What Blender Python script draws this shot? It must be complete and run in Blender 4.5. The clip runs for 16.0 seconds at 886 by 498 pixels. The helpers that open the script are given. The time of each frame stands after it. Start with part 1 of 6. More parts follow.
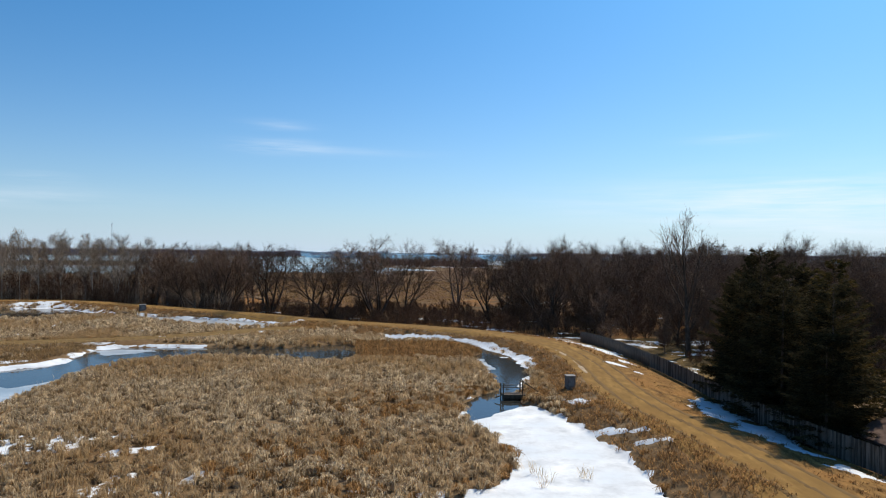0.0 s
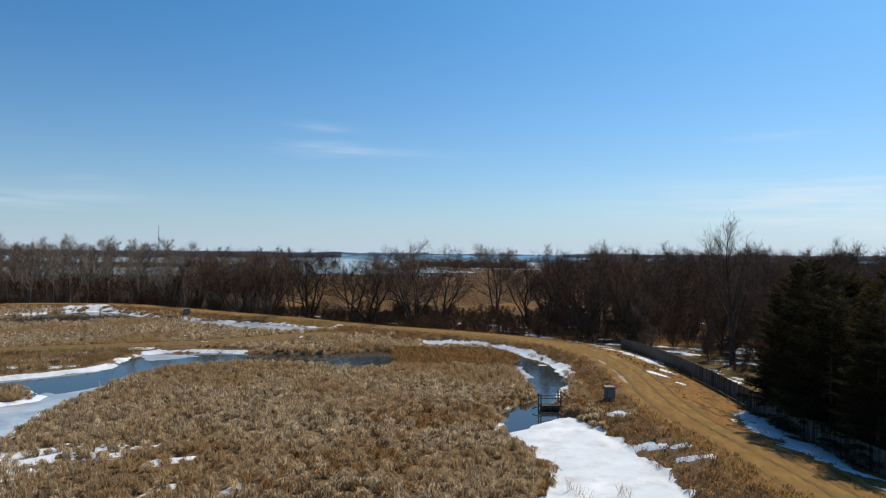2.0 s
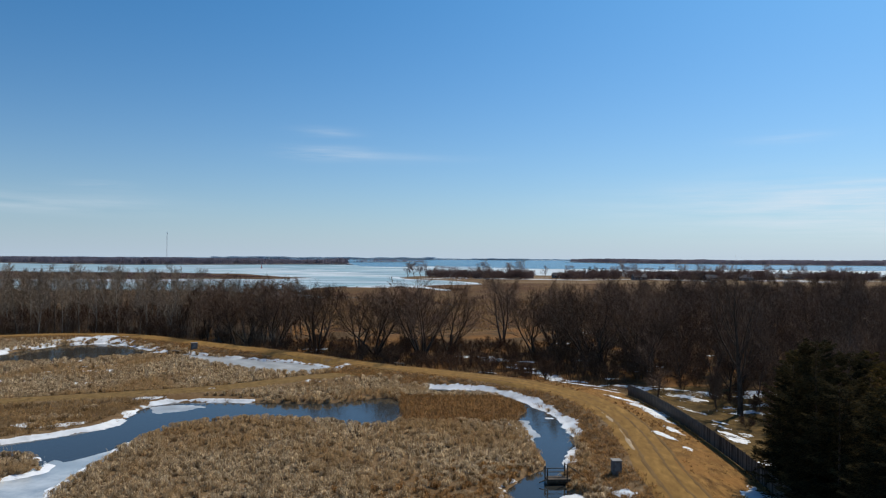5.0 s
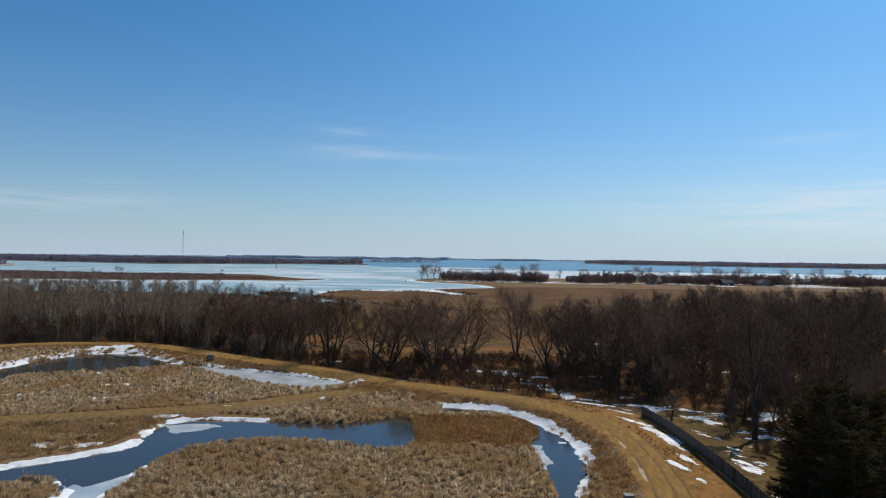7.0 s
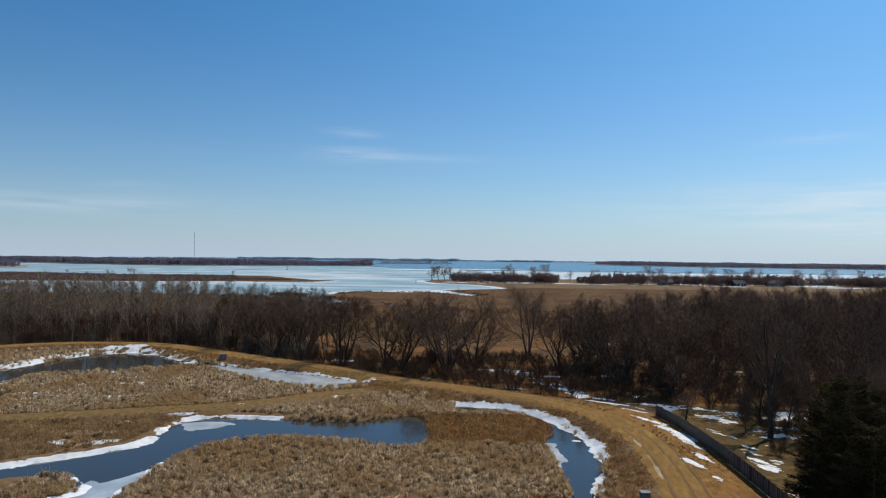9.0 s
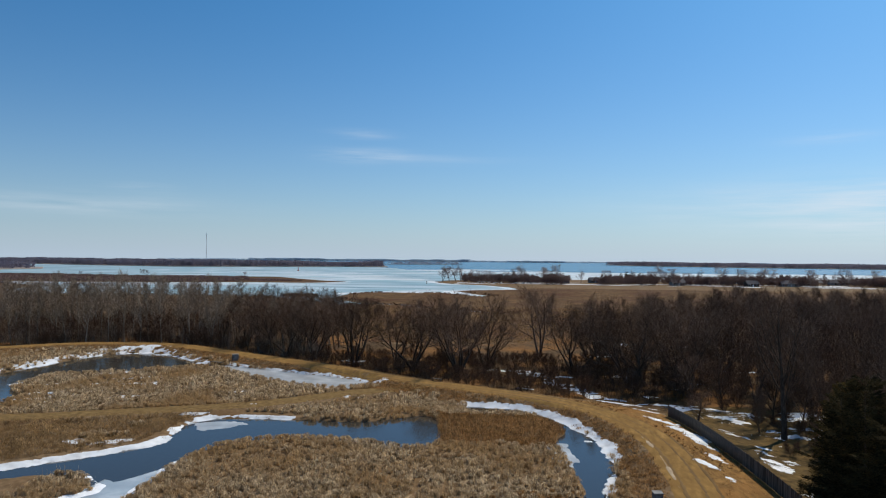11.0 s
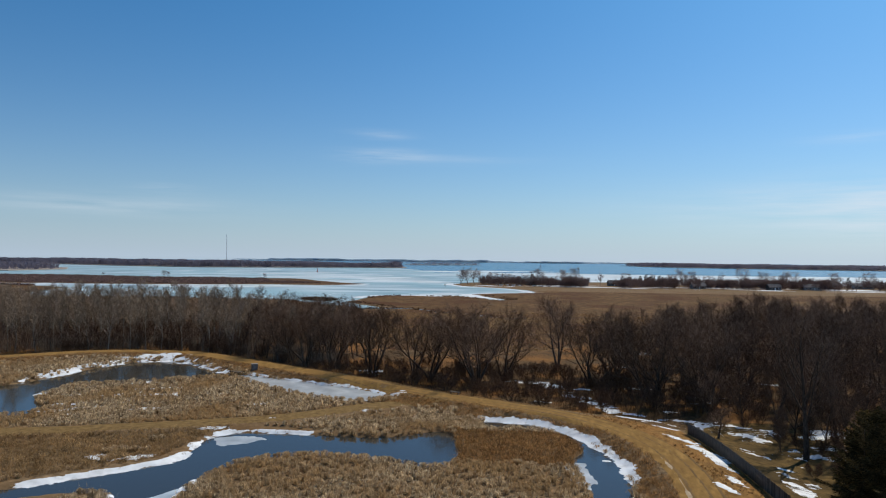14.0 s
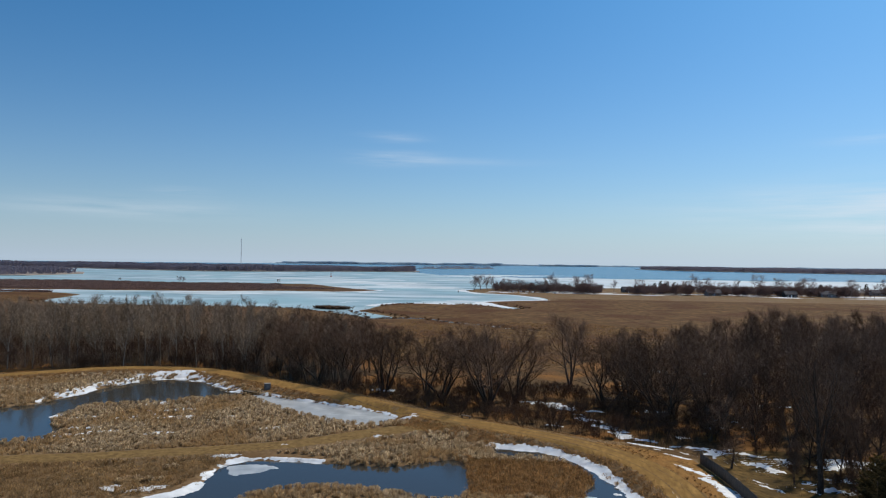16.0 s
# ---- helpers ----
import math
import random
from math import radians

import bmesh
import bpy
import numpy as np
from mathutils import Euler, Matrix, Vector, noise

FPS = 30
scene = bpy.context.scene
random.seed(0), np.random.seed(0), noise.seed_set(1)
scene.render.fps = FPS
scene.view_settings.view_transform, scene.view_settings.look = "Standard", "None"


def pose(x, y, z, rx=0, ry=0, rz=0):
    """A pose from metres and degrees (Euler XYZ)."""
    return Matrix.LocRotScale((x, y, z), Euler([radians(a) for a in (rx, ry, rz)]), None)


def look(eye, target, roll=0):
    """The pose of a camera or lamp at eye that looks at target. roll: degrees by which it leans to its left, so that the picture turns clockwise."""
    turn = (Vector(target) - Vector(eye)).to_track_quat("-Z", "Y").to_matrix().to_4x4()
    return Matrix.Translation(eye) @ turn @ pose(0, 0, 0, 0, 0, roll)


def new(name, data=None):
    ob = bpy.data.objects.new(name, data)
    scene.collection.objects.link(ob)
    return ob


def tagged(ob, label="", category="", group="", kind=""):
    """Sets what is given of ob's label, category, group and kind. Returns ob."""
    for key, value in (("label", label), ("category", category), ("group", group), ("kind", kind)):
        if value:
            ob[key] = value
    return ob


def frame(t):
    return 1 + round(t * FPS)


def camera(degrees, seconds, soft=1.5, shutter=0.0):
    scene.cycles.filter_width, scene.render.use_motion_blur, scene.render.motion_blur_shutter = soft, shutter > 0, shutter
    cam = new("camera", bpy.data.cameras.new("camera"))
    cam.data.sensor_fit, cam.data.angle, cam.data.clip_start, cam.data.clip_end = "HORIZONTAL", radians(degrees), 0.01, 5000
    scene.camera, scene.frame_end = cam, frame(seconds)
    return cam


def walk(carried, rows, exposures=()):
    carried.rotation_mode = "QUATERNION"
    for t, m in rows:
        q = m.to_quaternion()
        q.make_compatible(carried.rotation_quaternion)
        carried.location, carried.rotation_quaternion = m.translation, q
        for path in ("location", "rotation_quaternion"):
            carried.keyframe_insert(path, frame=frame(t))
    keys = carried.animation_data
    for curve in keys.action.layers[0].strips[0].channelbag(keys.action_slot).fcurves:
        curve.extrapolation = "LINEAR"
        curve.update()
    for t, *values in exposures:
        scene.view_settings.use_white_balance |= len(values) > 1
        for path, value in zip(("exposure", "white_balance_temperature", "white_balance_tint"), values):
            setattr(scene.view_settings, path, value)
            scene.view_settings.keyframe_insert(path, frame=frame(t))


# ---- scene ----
cam = camera(64.3, 16.0, soft=1.1)
PATH = [
    (0, (-0.031, 0.123, 12.757), (-0.038, 2.123, 12.768), 0.6),
    (0.5, (-0.029, 0.11, 12.846), (-0.134, 2.107, 12.856), 0.6),
    (1, (-0.1, 0.169, 12.896), (-0.213, 2.166, 12.906), 0.6),
    (1.5, (0.125, 0.298, 13.161), (0.007, 2.294, 13.169), 0.5),
    (2, (0.208, 0.404, 13.508), (0.089, 2.4, 13.52), 0.5),
    (2.5, (0.328, 0.448, 13.768), (0.208, 2.444, 13.787), 0.4),
    (3, (0.29, 0.442, 14.455), (0.17, 2.438, 14.476), 0.5),
    (3.5, (0.167, 0.492, 15.767), (0.049, 2.488, 15.787), 0.5),
    (4, (0.298, 0.442, 16.94), (0.175, 2.438, 16.963), 0.4),
    (6.5, (0.309, 0.037, 22.311), (0.14, 2.03, 22.332), 0.6),
    (7, (0.269, -0.075, 22.464), (0.09, 1.916, 22.485), 0.7),
    (7.5, (0.086, -0.036, 22.511), (-0.1, 1.955, 22.532), 0.7),
    (8, (-0.022, -0.075, 22.457), (-0.215, 1.916, 22.479), 0.7),
    (8.5, (-0.121, -0.116, 22.253), (-0.321, 1.874, 22.277), 0.7),
    (9, (-0.15, -0.131, 22.02), (-0.357, 1.858, 22.045), 0.6),
    (11.5, (-0.188, -0.17, 21.945), (-0.434, 1.815, 21.972), 0.5),
    (12, (-0.128, -0.138, 22.166), (-0.383, 1.845, 22.19), 0.5),
    (12.5, (-0.102, -0.155, 22.282), (-0.366, 1.827, 22.308), 0.6),
    (13, (-0.052, -0.171, 22.831), (-0.325, 1.81, 22.855), 0.5),
    (13.5, (-0.16, -0.208, 23.4), (-0.439, 1.772, 23.428), 0.5),
    (14, (-0.117, -0.195, 24.114), (-0.406, 1.784, 24.141), 0.6),
    (14.5, (-0.058, -0.143, 24.732), (-0.355, 1.835, 24.761), 0.6),
    (15, (-0.072, -0.292, 25.743), (-0.376, 1.685, 25.771), 0.5),
    (15.5, (0.218, -0.185, 26.61), (-0.1, 1.79, 26.643), 0.6),
    (16, (0.23, -0.379, 27.731), (-0.097, 1.594, 27.765), 0.6),
]
EXPOSURES = [(0, 0.25), (0.5, 0.18), (1, 0.11), (2, 0.04), (3, 0.0), (4.5, -0.05), (7, -0.07), (16, -0.08)]
walk(cam, [(t, look(eye, aim, lean)) for t, eye, aim, lean in PATH], EXPOSURES)

# ---- light ----
SUN_AZIMUTH = 37.5      # degrees to the right of the +y axis
SUN_HEIGHT = 46.0

world = bpy.data.worlds.new("sky")
scene.world = world
world.use_nodes = True
wn, wl = world.node_tree.nodes, world.node_tree.links
wn.clear()
w_out = wn.new("ShaderNodeOutputWorld")
w_bg = wn.new("ShaderNodeBackground")
w_bg.inputs["Strength"].default_value = 0.098
w_sky = wn.new("ShaderNodeTexSky")
w_sky.sky_type = "NISHITA"
w_sky.sun_disc = False
w_sky.sun_elevation = radians(SUN_HEIGHT)
w_sky.sun_rotation = radians(SUN_AZIMUTH)
w_sky.altitude = 300
w_sky.air_density = 1.0
w_sky.dust_density = 0.8
w_sky.ozone_density = 2.5
wl.new(w_bg.outputs[0], w_out.inputs[0])


def wmath(op, a, b=None, c=None):
    n = wn.new("ShaderNodeMath")
    n.operation = op
    for k, v in enumerate((a, b, c)):
        if v is None:
            continue
        if isinstance(v, (int, float)):
            n.inputs[k].default_value = v
        else:
            wl.new(v, n.inputs[k])
    return n.outputs[0]


# thin cirrus: soft streaks at fixed bearings, broken up by noise
w_co = wn.new("ShaderNodeTexCoord")
w_sep = wn.new("ShaderNodeSeparateXYZ")
wl.new(w_co.outputs["Generated"], w_sep.inputs[0])
w_az = wmath("ARCTAN2", w_sep.outputs[0], w_sep.outputs[1])
w_el = wmath("ARCSINE", w_sep.outputs[2])
w_map = wn.new("ShaderNodeMapping")
w_map.inputs["Scale"].default_value = (3.0, 3.0, 42.0)
wl.new(w_co.outputs["Generated"], w_map.inputs[0])
w_noise = wn.new("ShaderNodeTexNoise")
w_noise.inputs["Scale"].default_value = 2.2
w_noise.inputs["Detail"].default_value = 6.0
w_noise.inputs["Roughness"].default_value = 0.55
wl.new(w_map.outputs[0], w_noise.inputs["Vector"])
streak = wmath("MULTIPLY", wmath("SUBTRACT", w_noise.outputs["Fac"], 0.33), 2.6)
cover = None
CIRRUS = [  # bearing, height, half width, half height (degrees), strength
    (-13.4, 8.25, 3.2, 0.5, 0.55), (-13.4, 9.9, 2.2, 0.35, 0.3), (-8.5, 8.0, 6.0, 0.4, 0.15),
    (27.0, 4.1, 13.0, 1.5, 0.95), (30.0, 2.2, 11.0, 1.0, 0.6), (-34.0, 3.7, 8.0, 0.7, 0.4), (-30.0, 5.1, 2.0, 0.3, 0.35), (22.0, 8.8, 3.2, 0.4, 0.22),
]
for az, el, wa, we, gain in CIRRUS:
    u = wmath("MULTIPLY", wmath("SUBTRACT", w_az, radians(az)), 1 / radians(wa))
    v = wmath("MULTIPLY", wmath("SUBTRACT", w_el, radians(el)), 1 / radians(we))
    r2 = wmath("ADD", wmath("MULTIPLY", u, u), wmath("MULTIPLY", v, v))
    bell = wmath("MULTIPLY", wmath("POWER", 2.718, wmath("MULTIPLY", r2, -1.0)), gain)
    cover = bell if cover is None else wmath("ADD", cover, bell)
# a paler veil low over the horizon
veil = wmath("MULTIPLY", wmath("POWER", 2.718, wmath("MULTIPLY", wmath("ABSOLUTE", w_el), -1 / radians(4.2))), 0.75)
cloud = wmath("MULTIPLY", cover, streak)
w_cl = wn.new("ShaderNodeClamp")
wl.new(cloud, w_cl.inputs[0])
w_mix = wn.new("ShaderNodeMix")
w_mix.data_type = "RGBA"
wl.new(w_cl.outputs[0], w_mix.inputs["Factor"])
w_tint = wn.new("ShaderNodeValToRGB")     # clear cold air: bluer overhead
w_tint.color_ramp.elements[0].position, w_tint.color_ramp.elements[1].position = 0.0, 0.36
w_tint.color_ramp.elements[0].color, w_tint.color_ramp.elements[1].color = (0.59, 0.80, 0.985, 1), (0.305, 0.775, 1.06, 1)
wl.new(w_sep.outputs[2], w_tint.inputs[0])
w_mul = wn.new("ShaderNodeMix")
w_mul.data_type, w_mul.blend_type = "RGBA", "MULTIPLY"
w_mul.inputs["Factor"].default_value = 1.0
wl.new(w_sky.outputs[0], w_mul.inputs["A"])
wl.new(w_tint.outputs[0], w_mul.inputs["B"])
w_low = wn.new("ShaderNodeMix")
w_low.data_type = "RGBA"
wl.new(veil, w_low.inputs["Factor"])
wl.new(w_mul.outputs["Result"], w_low.inputs["A"])
w_low.inputs["B"].default_value = (5.5, 6.75, 8.35, 1)
wl.new(w_low.outputs["Result"], w_mix.inputs["A"])
w_mix.inputs["B"].default_value = (7.3, 8.1, 8.9, 1)
# the sky brightens round the sun, above and to one side of the view
w_dot = wn.new("ShaderNodeVectorMath")
w_dot.operation = "DOT_PRODUCT"
wl.new(w_co.outputs["Generated"], w_dot.inputs[0])
w_dot.inputs[1].default_value = (math.sin(radians(SUN_AZIMUTH)) * math.cos(radians(SUN_HEIGHT)), math.cos(radians(SUN_AZIMUTH)) * math.cos(radians(SUN_HEIGHT)), math.sin(radians(SUN_HEIGHT)))
w_glow = wn.new("ShaderNodeMix")
w_glow.data_type, w_glow.blend_type = "RGBA", "ADD"
wl.new(wmath("POWER", wmath("MAXIMUM", w_dot.outputs["Value"], 0.0), 5.0), w_glow.inputs["Factor"])
wl.new(w_mix.outputs["Result"], w_glow.inputs["A"])
w_glow.inputs["B"].default_value = (0.7, 0.95, 1.6, 1)
wl.new(w_glow.outputs["Result"], w_bg.inputs["Color"])

sun = new("sun", bpy.data.lights.new("sun", "SUN"))
sun.data.energy = 4.35
sun.data.angle = radians(0.53)
sun.data.color = (1.0, 0.905, 0.745)
_a, _h = radians(SUN_AZIMUTH), radians(SUN_HEIGHT)
sun.matrix_world = look((60 * math.sin(_a) * math.cos(_h), 60 * math.cos(_a) * math.cos(_h), 60 * math.sin(_h)), (0, 0, 0))


# ---- materials ----
def material(name, low, high, scale=1.0, rough=0.9, detail=6.0, bump=0.0, bump_scale=20.0, big=None, big_scale=0.05,
             island=0.0, thing=0.0, through_light=0.0, spec=0.06, stretch=(1, 1, 1), metal=0.0, sharp=0.18):
    """Two colours mixed by noise; big: a third colour in large patches; island / thing: how far each piece varies."""
    m = bpy.data.materials.new(name)
    m.use_nodes = True
    n, l = m.node_tree.nodes, m.node_tree.links
    p = n["Principled BSDF"]
    p.inputs["Roughness"].default_value = rough
    p.inputs["Specular IOR Level"].default_value = spec
    p.inputs["Metallic"].default_value = metal
    co = n.new("ShaderNodeNewGeometry")
    mp = n.new("ShaderNodeMapping")
    mp.inputs["Scale"].default_value = stretch
    l.new(co.outputs["Position"], mp.inputs[0])
    t1 = n.new("ShaderNodeTexNoise")
    t1.inputs["Scale"].default_value = scale
    t1.inputs["Detail"].default_value = detail
    t1.inputs["Roughness"].default_value = 0.62
    l.new(mp.outputs[0], t1.inputs["Vector"])
    ramp = n.new("ShaderNodeValToRGB")
    ramp.color_ramp.elements[0].position, ramp.color_ramp.elements[1].position = 0.5 - sharp, 0.5 + sharp
    ramp.color_ramp.elements[0].color, ramp.color_ramp.elements[1].color = (*low, 1), (*high, 1)
    fac = t1.outputs["Fac"]
    if island or thing:
        add = n.new("ShaderNodeMath")
        add.operation = "MULTIPLY_ADD"
        if island:
            l.new(co.outputs["Random Per Island"], add.inputs[0])
            add.inputs[1].default_value = island
        else:
            oi = n.new("ShaderNodeObjectInfo")
            l.new(oi.outputs["Random"], add.inputs[0])
            add.inputs[1].default_value = thing
        sub = n.new("ShaderNodeMath")
        sub.operation = "SUBTRACT"
        l.new(fac, sub.inputs[0])
        sub.inputs[1].default_value = (island or thing) * 0.5
        l.new(sub.outputs[0], add.inputs[2])
        fac = add.outputs[0]
    if island and thing:
        each = n.new("ShaderNodeObjectInfo")
        tone = n.new("ShaderNodeMath")
        tone.operation = "MULTIPLY_ADD"
        l.new(each.outputs["Random"], tone.inputs[0])
        tone.inputs[1].default_value = thing
        drop = n.new("ShaderNodeMath")
        drop.operation = "SUBTRACT"
        l.new(fac, drop.inputs[0])
        drop.inputs[1].default_value = thing * 0.5
        l.new(drop.outputs[0], tone.inputs[2])
        fac = tone.outputs[0]
    l.new(fac, ramp.inputs[0])
    col = ramp.outputs[0]
    if big:
        t2 = n.new("ShaderNodeTexNoise")
        t2.inputs["Scale"].default_value = big_scale
        t2.inputs["Detail"].default_value = 5.0
        l.new(co.outputs["Position"], t2.inputs["Vector"])
        r2 = n.new("ShaderNodeValToRGB")
        r2.color_ramp.elements[0].position, r2.color_ramp.elements[1].position = 0.44, 0.62
        mx = n.new("ShaderNodeMix")
        mx.data_type = "RGBA"
        l.new(t2.outputs["Fac"], r2.inputs[0])
        l.new(r2.outputs[0], mx.inputs["Factor"])
        l.new(col, mx.inputs["A"])
        mx.inputs["B"].default_value = (*big, 1)
        # keep the fine grain inside the patches
        mul = n.new("ShaderNodeMix")
        mul.data_type, mul.blend_type = "RGBA", "MULTIPLY"
        mul.inputs["Factor"].default_value = 0.6
        l.new(mx.outputs["Result"], mul.inputs["A"])
        gr = n.new("ShaderNodeValToRGB")
        gr.color_ramp.elements[0].color, gr.color_ramp.elements[1].color = (0.45, 0.45, 0.45, 1), (1.5, 1.5, 1.5, 1)
        l.new(fac, gr.inputs[0])
        l.new(gr.outputs[0], mul.inputs["B"])
        col = mul.outputs["Result"]
    l.new(col, p.inputs["Base Color"])
    if bump:
        t3 = n.new("ShaderNodeTexNoise")
        t3.inputs["Scale"].default_value = bump_scale
        t3.inputs["Detail"].default_value = 5.0
        l.new(mp.outputs[0], t3.inputs["Vector"])
        b = n.new("ShaderNodeBump")
        b.inputs["Strength"].default_value = 1.0
        b.inputs["Distance"].default_value = bump
        l.new(t3.outputs["Fac"], b.inputs["Height"])
        l.new(b.outputs[0], p.inputs["Normal"])
    if through_light:
        tr = n.new("ShaderNodeBsdfTranslucent")
        l.new(col, tr.inputs["Color"])
        ms = n.new("ShaderNodeMixShader")
        ms.inputs[0].default_value = through_light
        l.new(p.outputs[0], ms.inputs[1])
        l.new(tr.outputs[0], ms.inputs[2])
        l.new(ms.outputs[0], n["Material Output"].inputs["Surface"])
    return m


M_GROUND = material("peaty_soil", (0.10, 0.066, 0.036), (0.25, 0.17, 0.095), 1.3, 0.95, bump=0.05, bump_scale=4, big=(0.16, 0.095, 0.045), big_scale=0.08)
M_LITTER = material("leaf_litter", (0.036, 0.023, 0.013), (0.145, 0.086, 0.038), 2.2, 0.95, bump=0.06, bump_scale=5, big=(0.21, 0.098, 0.029), big_scale=0.07)
M_MEADOW = material("marsh_meadow", (0.044, 0.024, 0.011), (0.19, 0.108, 0.045), 0.22, 0.95, detail=14, sharp=0.22, bump=0.3, bump_scale=1.2, big=(0.085, 0.040, 0.018), big_scale=0.03)
M_TRACK = material("mown_track", (0.155, 0.086, 0.026), (0.32, 0.19, 0.062), 1.1, 0.95, detail=12, bump=0.012, bump_scale=5, stretch=(1.5, 0.45, 1), big=(0.215, 0.122, 0.039), big_scale=0.35, sharp=0.3)
M_VERGE = material("golden_verge", (0.10, 0.050, 0.016), (0.30, 0.168, 0.055), 0.9, 0.95, detail=12, bump=0.03, bump_scale=4, stretch=(1.8, 0.6, 1), big=(0.24, 0.122, 0.038), big_scale=0.2)
M_RUT = material("bare_rut", (0.10, 0.06, 0.026), (0.215, 0.135, 0.058), 1.0, 0.95, stretch=(1.5, 0.45, 1), sharp=0.3)
M_BARE = material("bare_grit", (0.26, 0.19, 0.12), (0.46, 0.37, 0.26), 1.2, 0.9, bump=0.01, bump_scale=9)
M_MOWN = material("mown_grass", (0.10, 0.062, 0.024), (0.25, 0.16, 0.064), 1.2, 0.95, detail=9, bump=0.04, bump_scale=8)
M_LAWN = material("winter_lawn", (0.04, 0.027, 0.011), (0.17, 0.107, 0.037), 0.7, 0.95, detail=12, bump=0.05, bump_scale=7, big=(0.075, 0.05, 0.02), big_scale=0.22)
M_REED = material("dry_cattail", (0.225, 0.152, 0.082), (0.77, 0.62, 0.42), 1.1, 0.75, island=0.36, big=(0.45, 0.305, 0.158), big_scale=0.085, through_light=0.5)
M_GRASS = material("rusty_grass", (0.13, 0.07, 0.025), (0.46, 0.28, 0.12), 0.8, 0.8, island=0.5, through_light=0.4)
M_SEDGE = material("soft_sedge", (0.15, 0.09, 0.039), (0.48, 0.32, 0.155), 0.6, 0.8, island=0.4, big=(0.30, 0.195, 0.095), big_scale=0.15, through_light=0.4)
M_RUST = material("rust_sedge", (0.15, 0.082, 0.034), (0.48, 0.275, 0.112), 0.8, 0.85, island=0.5, through_light=0.4)
M_SNOW = material("old_snow", (0.60, 0.62, 0.64), (0.82, 0.83, 0.84), 0.5, 0.6, bump=0.006, bump_scale=3.0, big=(0.62, 0.66, 0.70), big_scale=0.25)
M_ICE = material("pond_ice", (0.29, 0.32, 0.335), (0.50, 0.52, 0.53), 0.35, 0.3, bump=0.004, bump_scale=6, big=(0.40, 0.42, 0.43), big_scale=0.2, spec=0.5)
M_BLUEICE = material("thin_blue_ice", (0.27, 0.33, 0.38), (0.62, 0.66, 0.69), 0.18, 0.25, bump=0.003, bump_scale=5, big=(0.32, 0.38, 0.42), big_scale=0.15, spec=0.5)
M_LAKEICE = material("lake_ice", (0.13, 0.25, 0.29), (0.47, 0.54, 0.57), 0.024, 0.45, detail=14, sharp=0.12, big=(0.27, 0.415, 0.455), big_scale=0.008, stretch=(0.35, 1, 1), spec=0.2)
M_WHITEICE = material("white_lake_ice", (0.40, 0.47, 0.51), (0.64, 0.68, 0.70), 0.03, 0.6, detail=10, big=(0.52, 0.60, 0.645), big_scale=0.012, stretch=(0.4, 1, 1))
M_BARK = material("grey_bark", (0.05, 0.036, 0.026), (0.155, 0.115, 0.086), 6.0, 0.95, bump=0.02, bump_scale=14, thing=0.25, stretch=(1, 1, 0.3))
M_PALE = material("aspen_bark", (0.14, 0.12, 0.095), (0.36, 0.32, 0.26), 4.0, 0.9, bump=0.01, bump_scale=12, thing=0.35, stretch=(1, 1, 0.4))
M_TWIG = material("bare_twigs", (0.085, 0.052, 0.035), (0.265, 0.168, 0.11), 1.5, 0.9, island=0.45, thing=0.5)
M_TWIGPALE = material("pale_twigs", (0.15, 0.108, 0.074), (0.40, 0.30, 0.21), 1.5, 0.9, island=0.5, thing=0.4)
# twig colour turned grey-mauve to imitate haze over the point
M_TWIGHAZE = material("haze_mauve_twigs", (0.15, 0.12, 0.115), (0.34, 0.275, 0.255), 1.0, 0.9, island=0.4, thing=0.3, through_light=0.3)
M_SHRUB = material("red_brown_twigs", (0.07, 0.04, 0.027), (0.20, 0.115, 0.065), 1.5, 0.9, island=0.5)
M_NEEDLE = material("spruce_needles", (0.016, 0.015, 0.008), (0.078, 0.060, 0.026), 0.8, 0.95, island=0.5, through_light=0.25, spec=0.05)
M_PINE = material("pine_needles", (0.028, 0.025, 0.009), (0.15, 0.10, 0.032), 0.8, 0.95, island=0.5, through_light=0.3, spec=0.05)
# bluish mauve base colour stands in for haze over the far woods
M_WOODHAZE = material("far_wood_haze_tint", (0.165, 0.155, 0.195), (0.22, 0.205, 0.25), 0.03, 1.0, island=0.06, through_light=0.5, spec=0.0)
# pale blue of distance: the haze is put straight into this colour
M_HORIZONHAZE = material("distant_haze_blue", (0.33, 0.43, 0.53), (0.42, 0.52, 0.62), 0.02, 1.0, through_light=0.5, spec=0.0)
M_SCRUB = material("purple_brown_scrub", (0.10, 0.070, 0.066), (0.23, 0.155, 0.14), 0.4, 0.95, island=0.4, through_light=0.3)
M_SPIT = material("spit_grass", (0.05, 0.028, 0.016), (0.15, 0.085, 0.042), 0.08, 0.95, detail=8, bump=0.2, bump_scale=1.2)
M_FARSHORE = material("far_shore_soil", (0.20, 0.17, 0.15), (0.36, 0.31, 0.27), 0.02, 1.0)
M_BOARD = material("weathered_boards", (0.052, 0.042, 0.034), (0.16, 0.132, 0.108), 2.5, 0.9, thing=0.45, bump=0.004, bump_scale=30, stretch=(4, 4, 0.4))
M_WOOD = material("wet_timber", (0.06, 0.045, 0.03), (0.18, 0.14, 0.10), 3.0, 0.85, bump=0.004, bump_scale=25)
M_METAL = material("galvanised_sheet", (0.15, 0.145, 0.14), (0.27, 0.262, 0.25), 3.0, 0.75, spec=0.25)
M_CONC = material("concrete", (0.12, 0.108, 0.098), (0.23, 0.205, 0.185), 3.0, 0.9, bump=0.004, bump_scale=20)
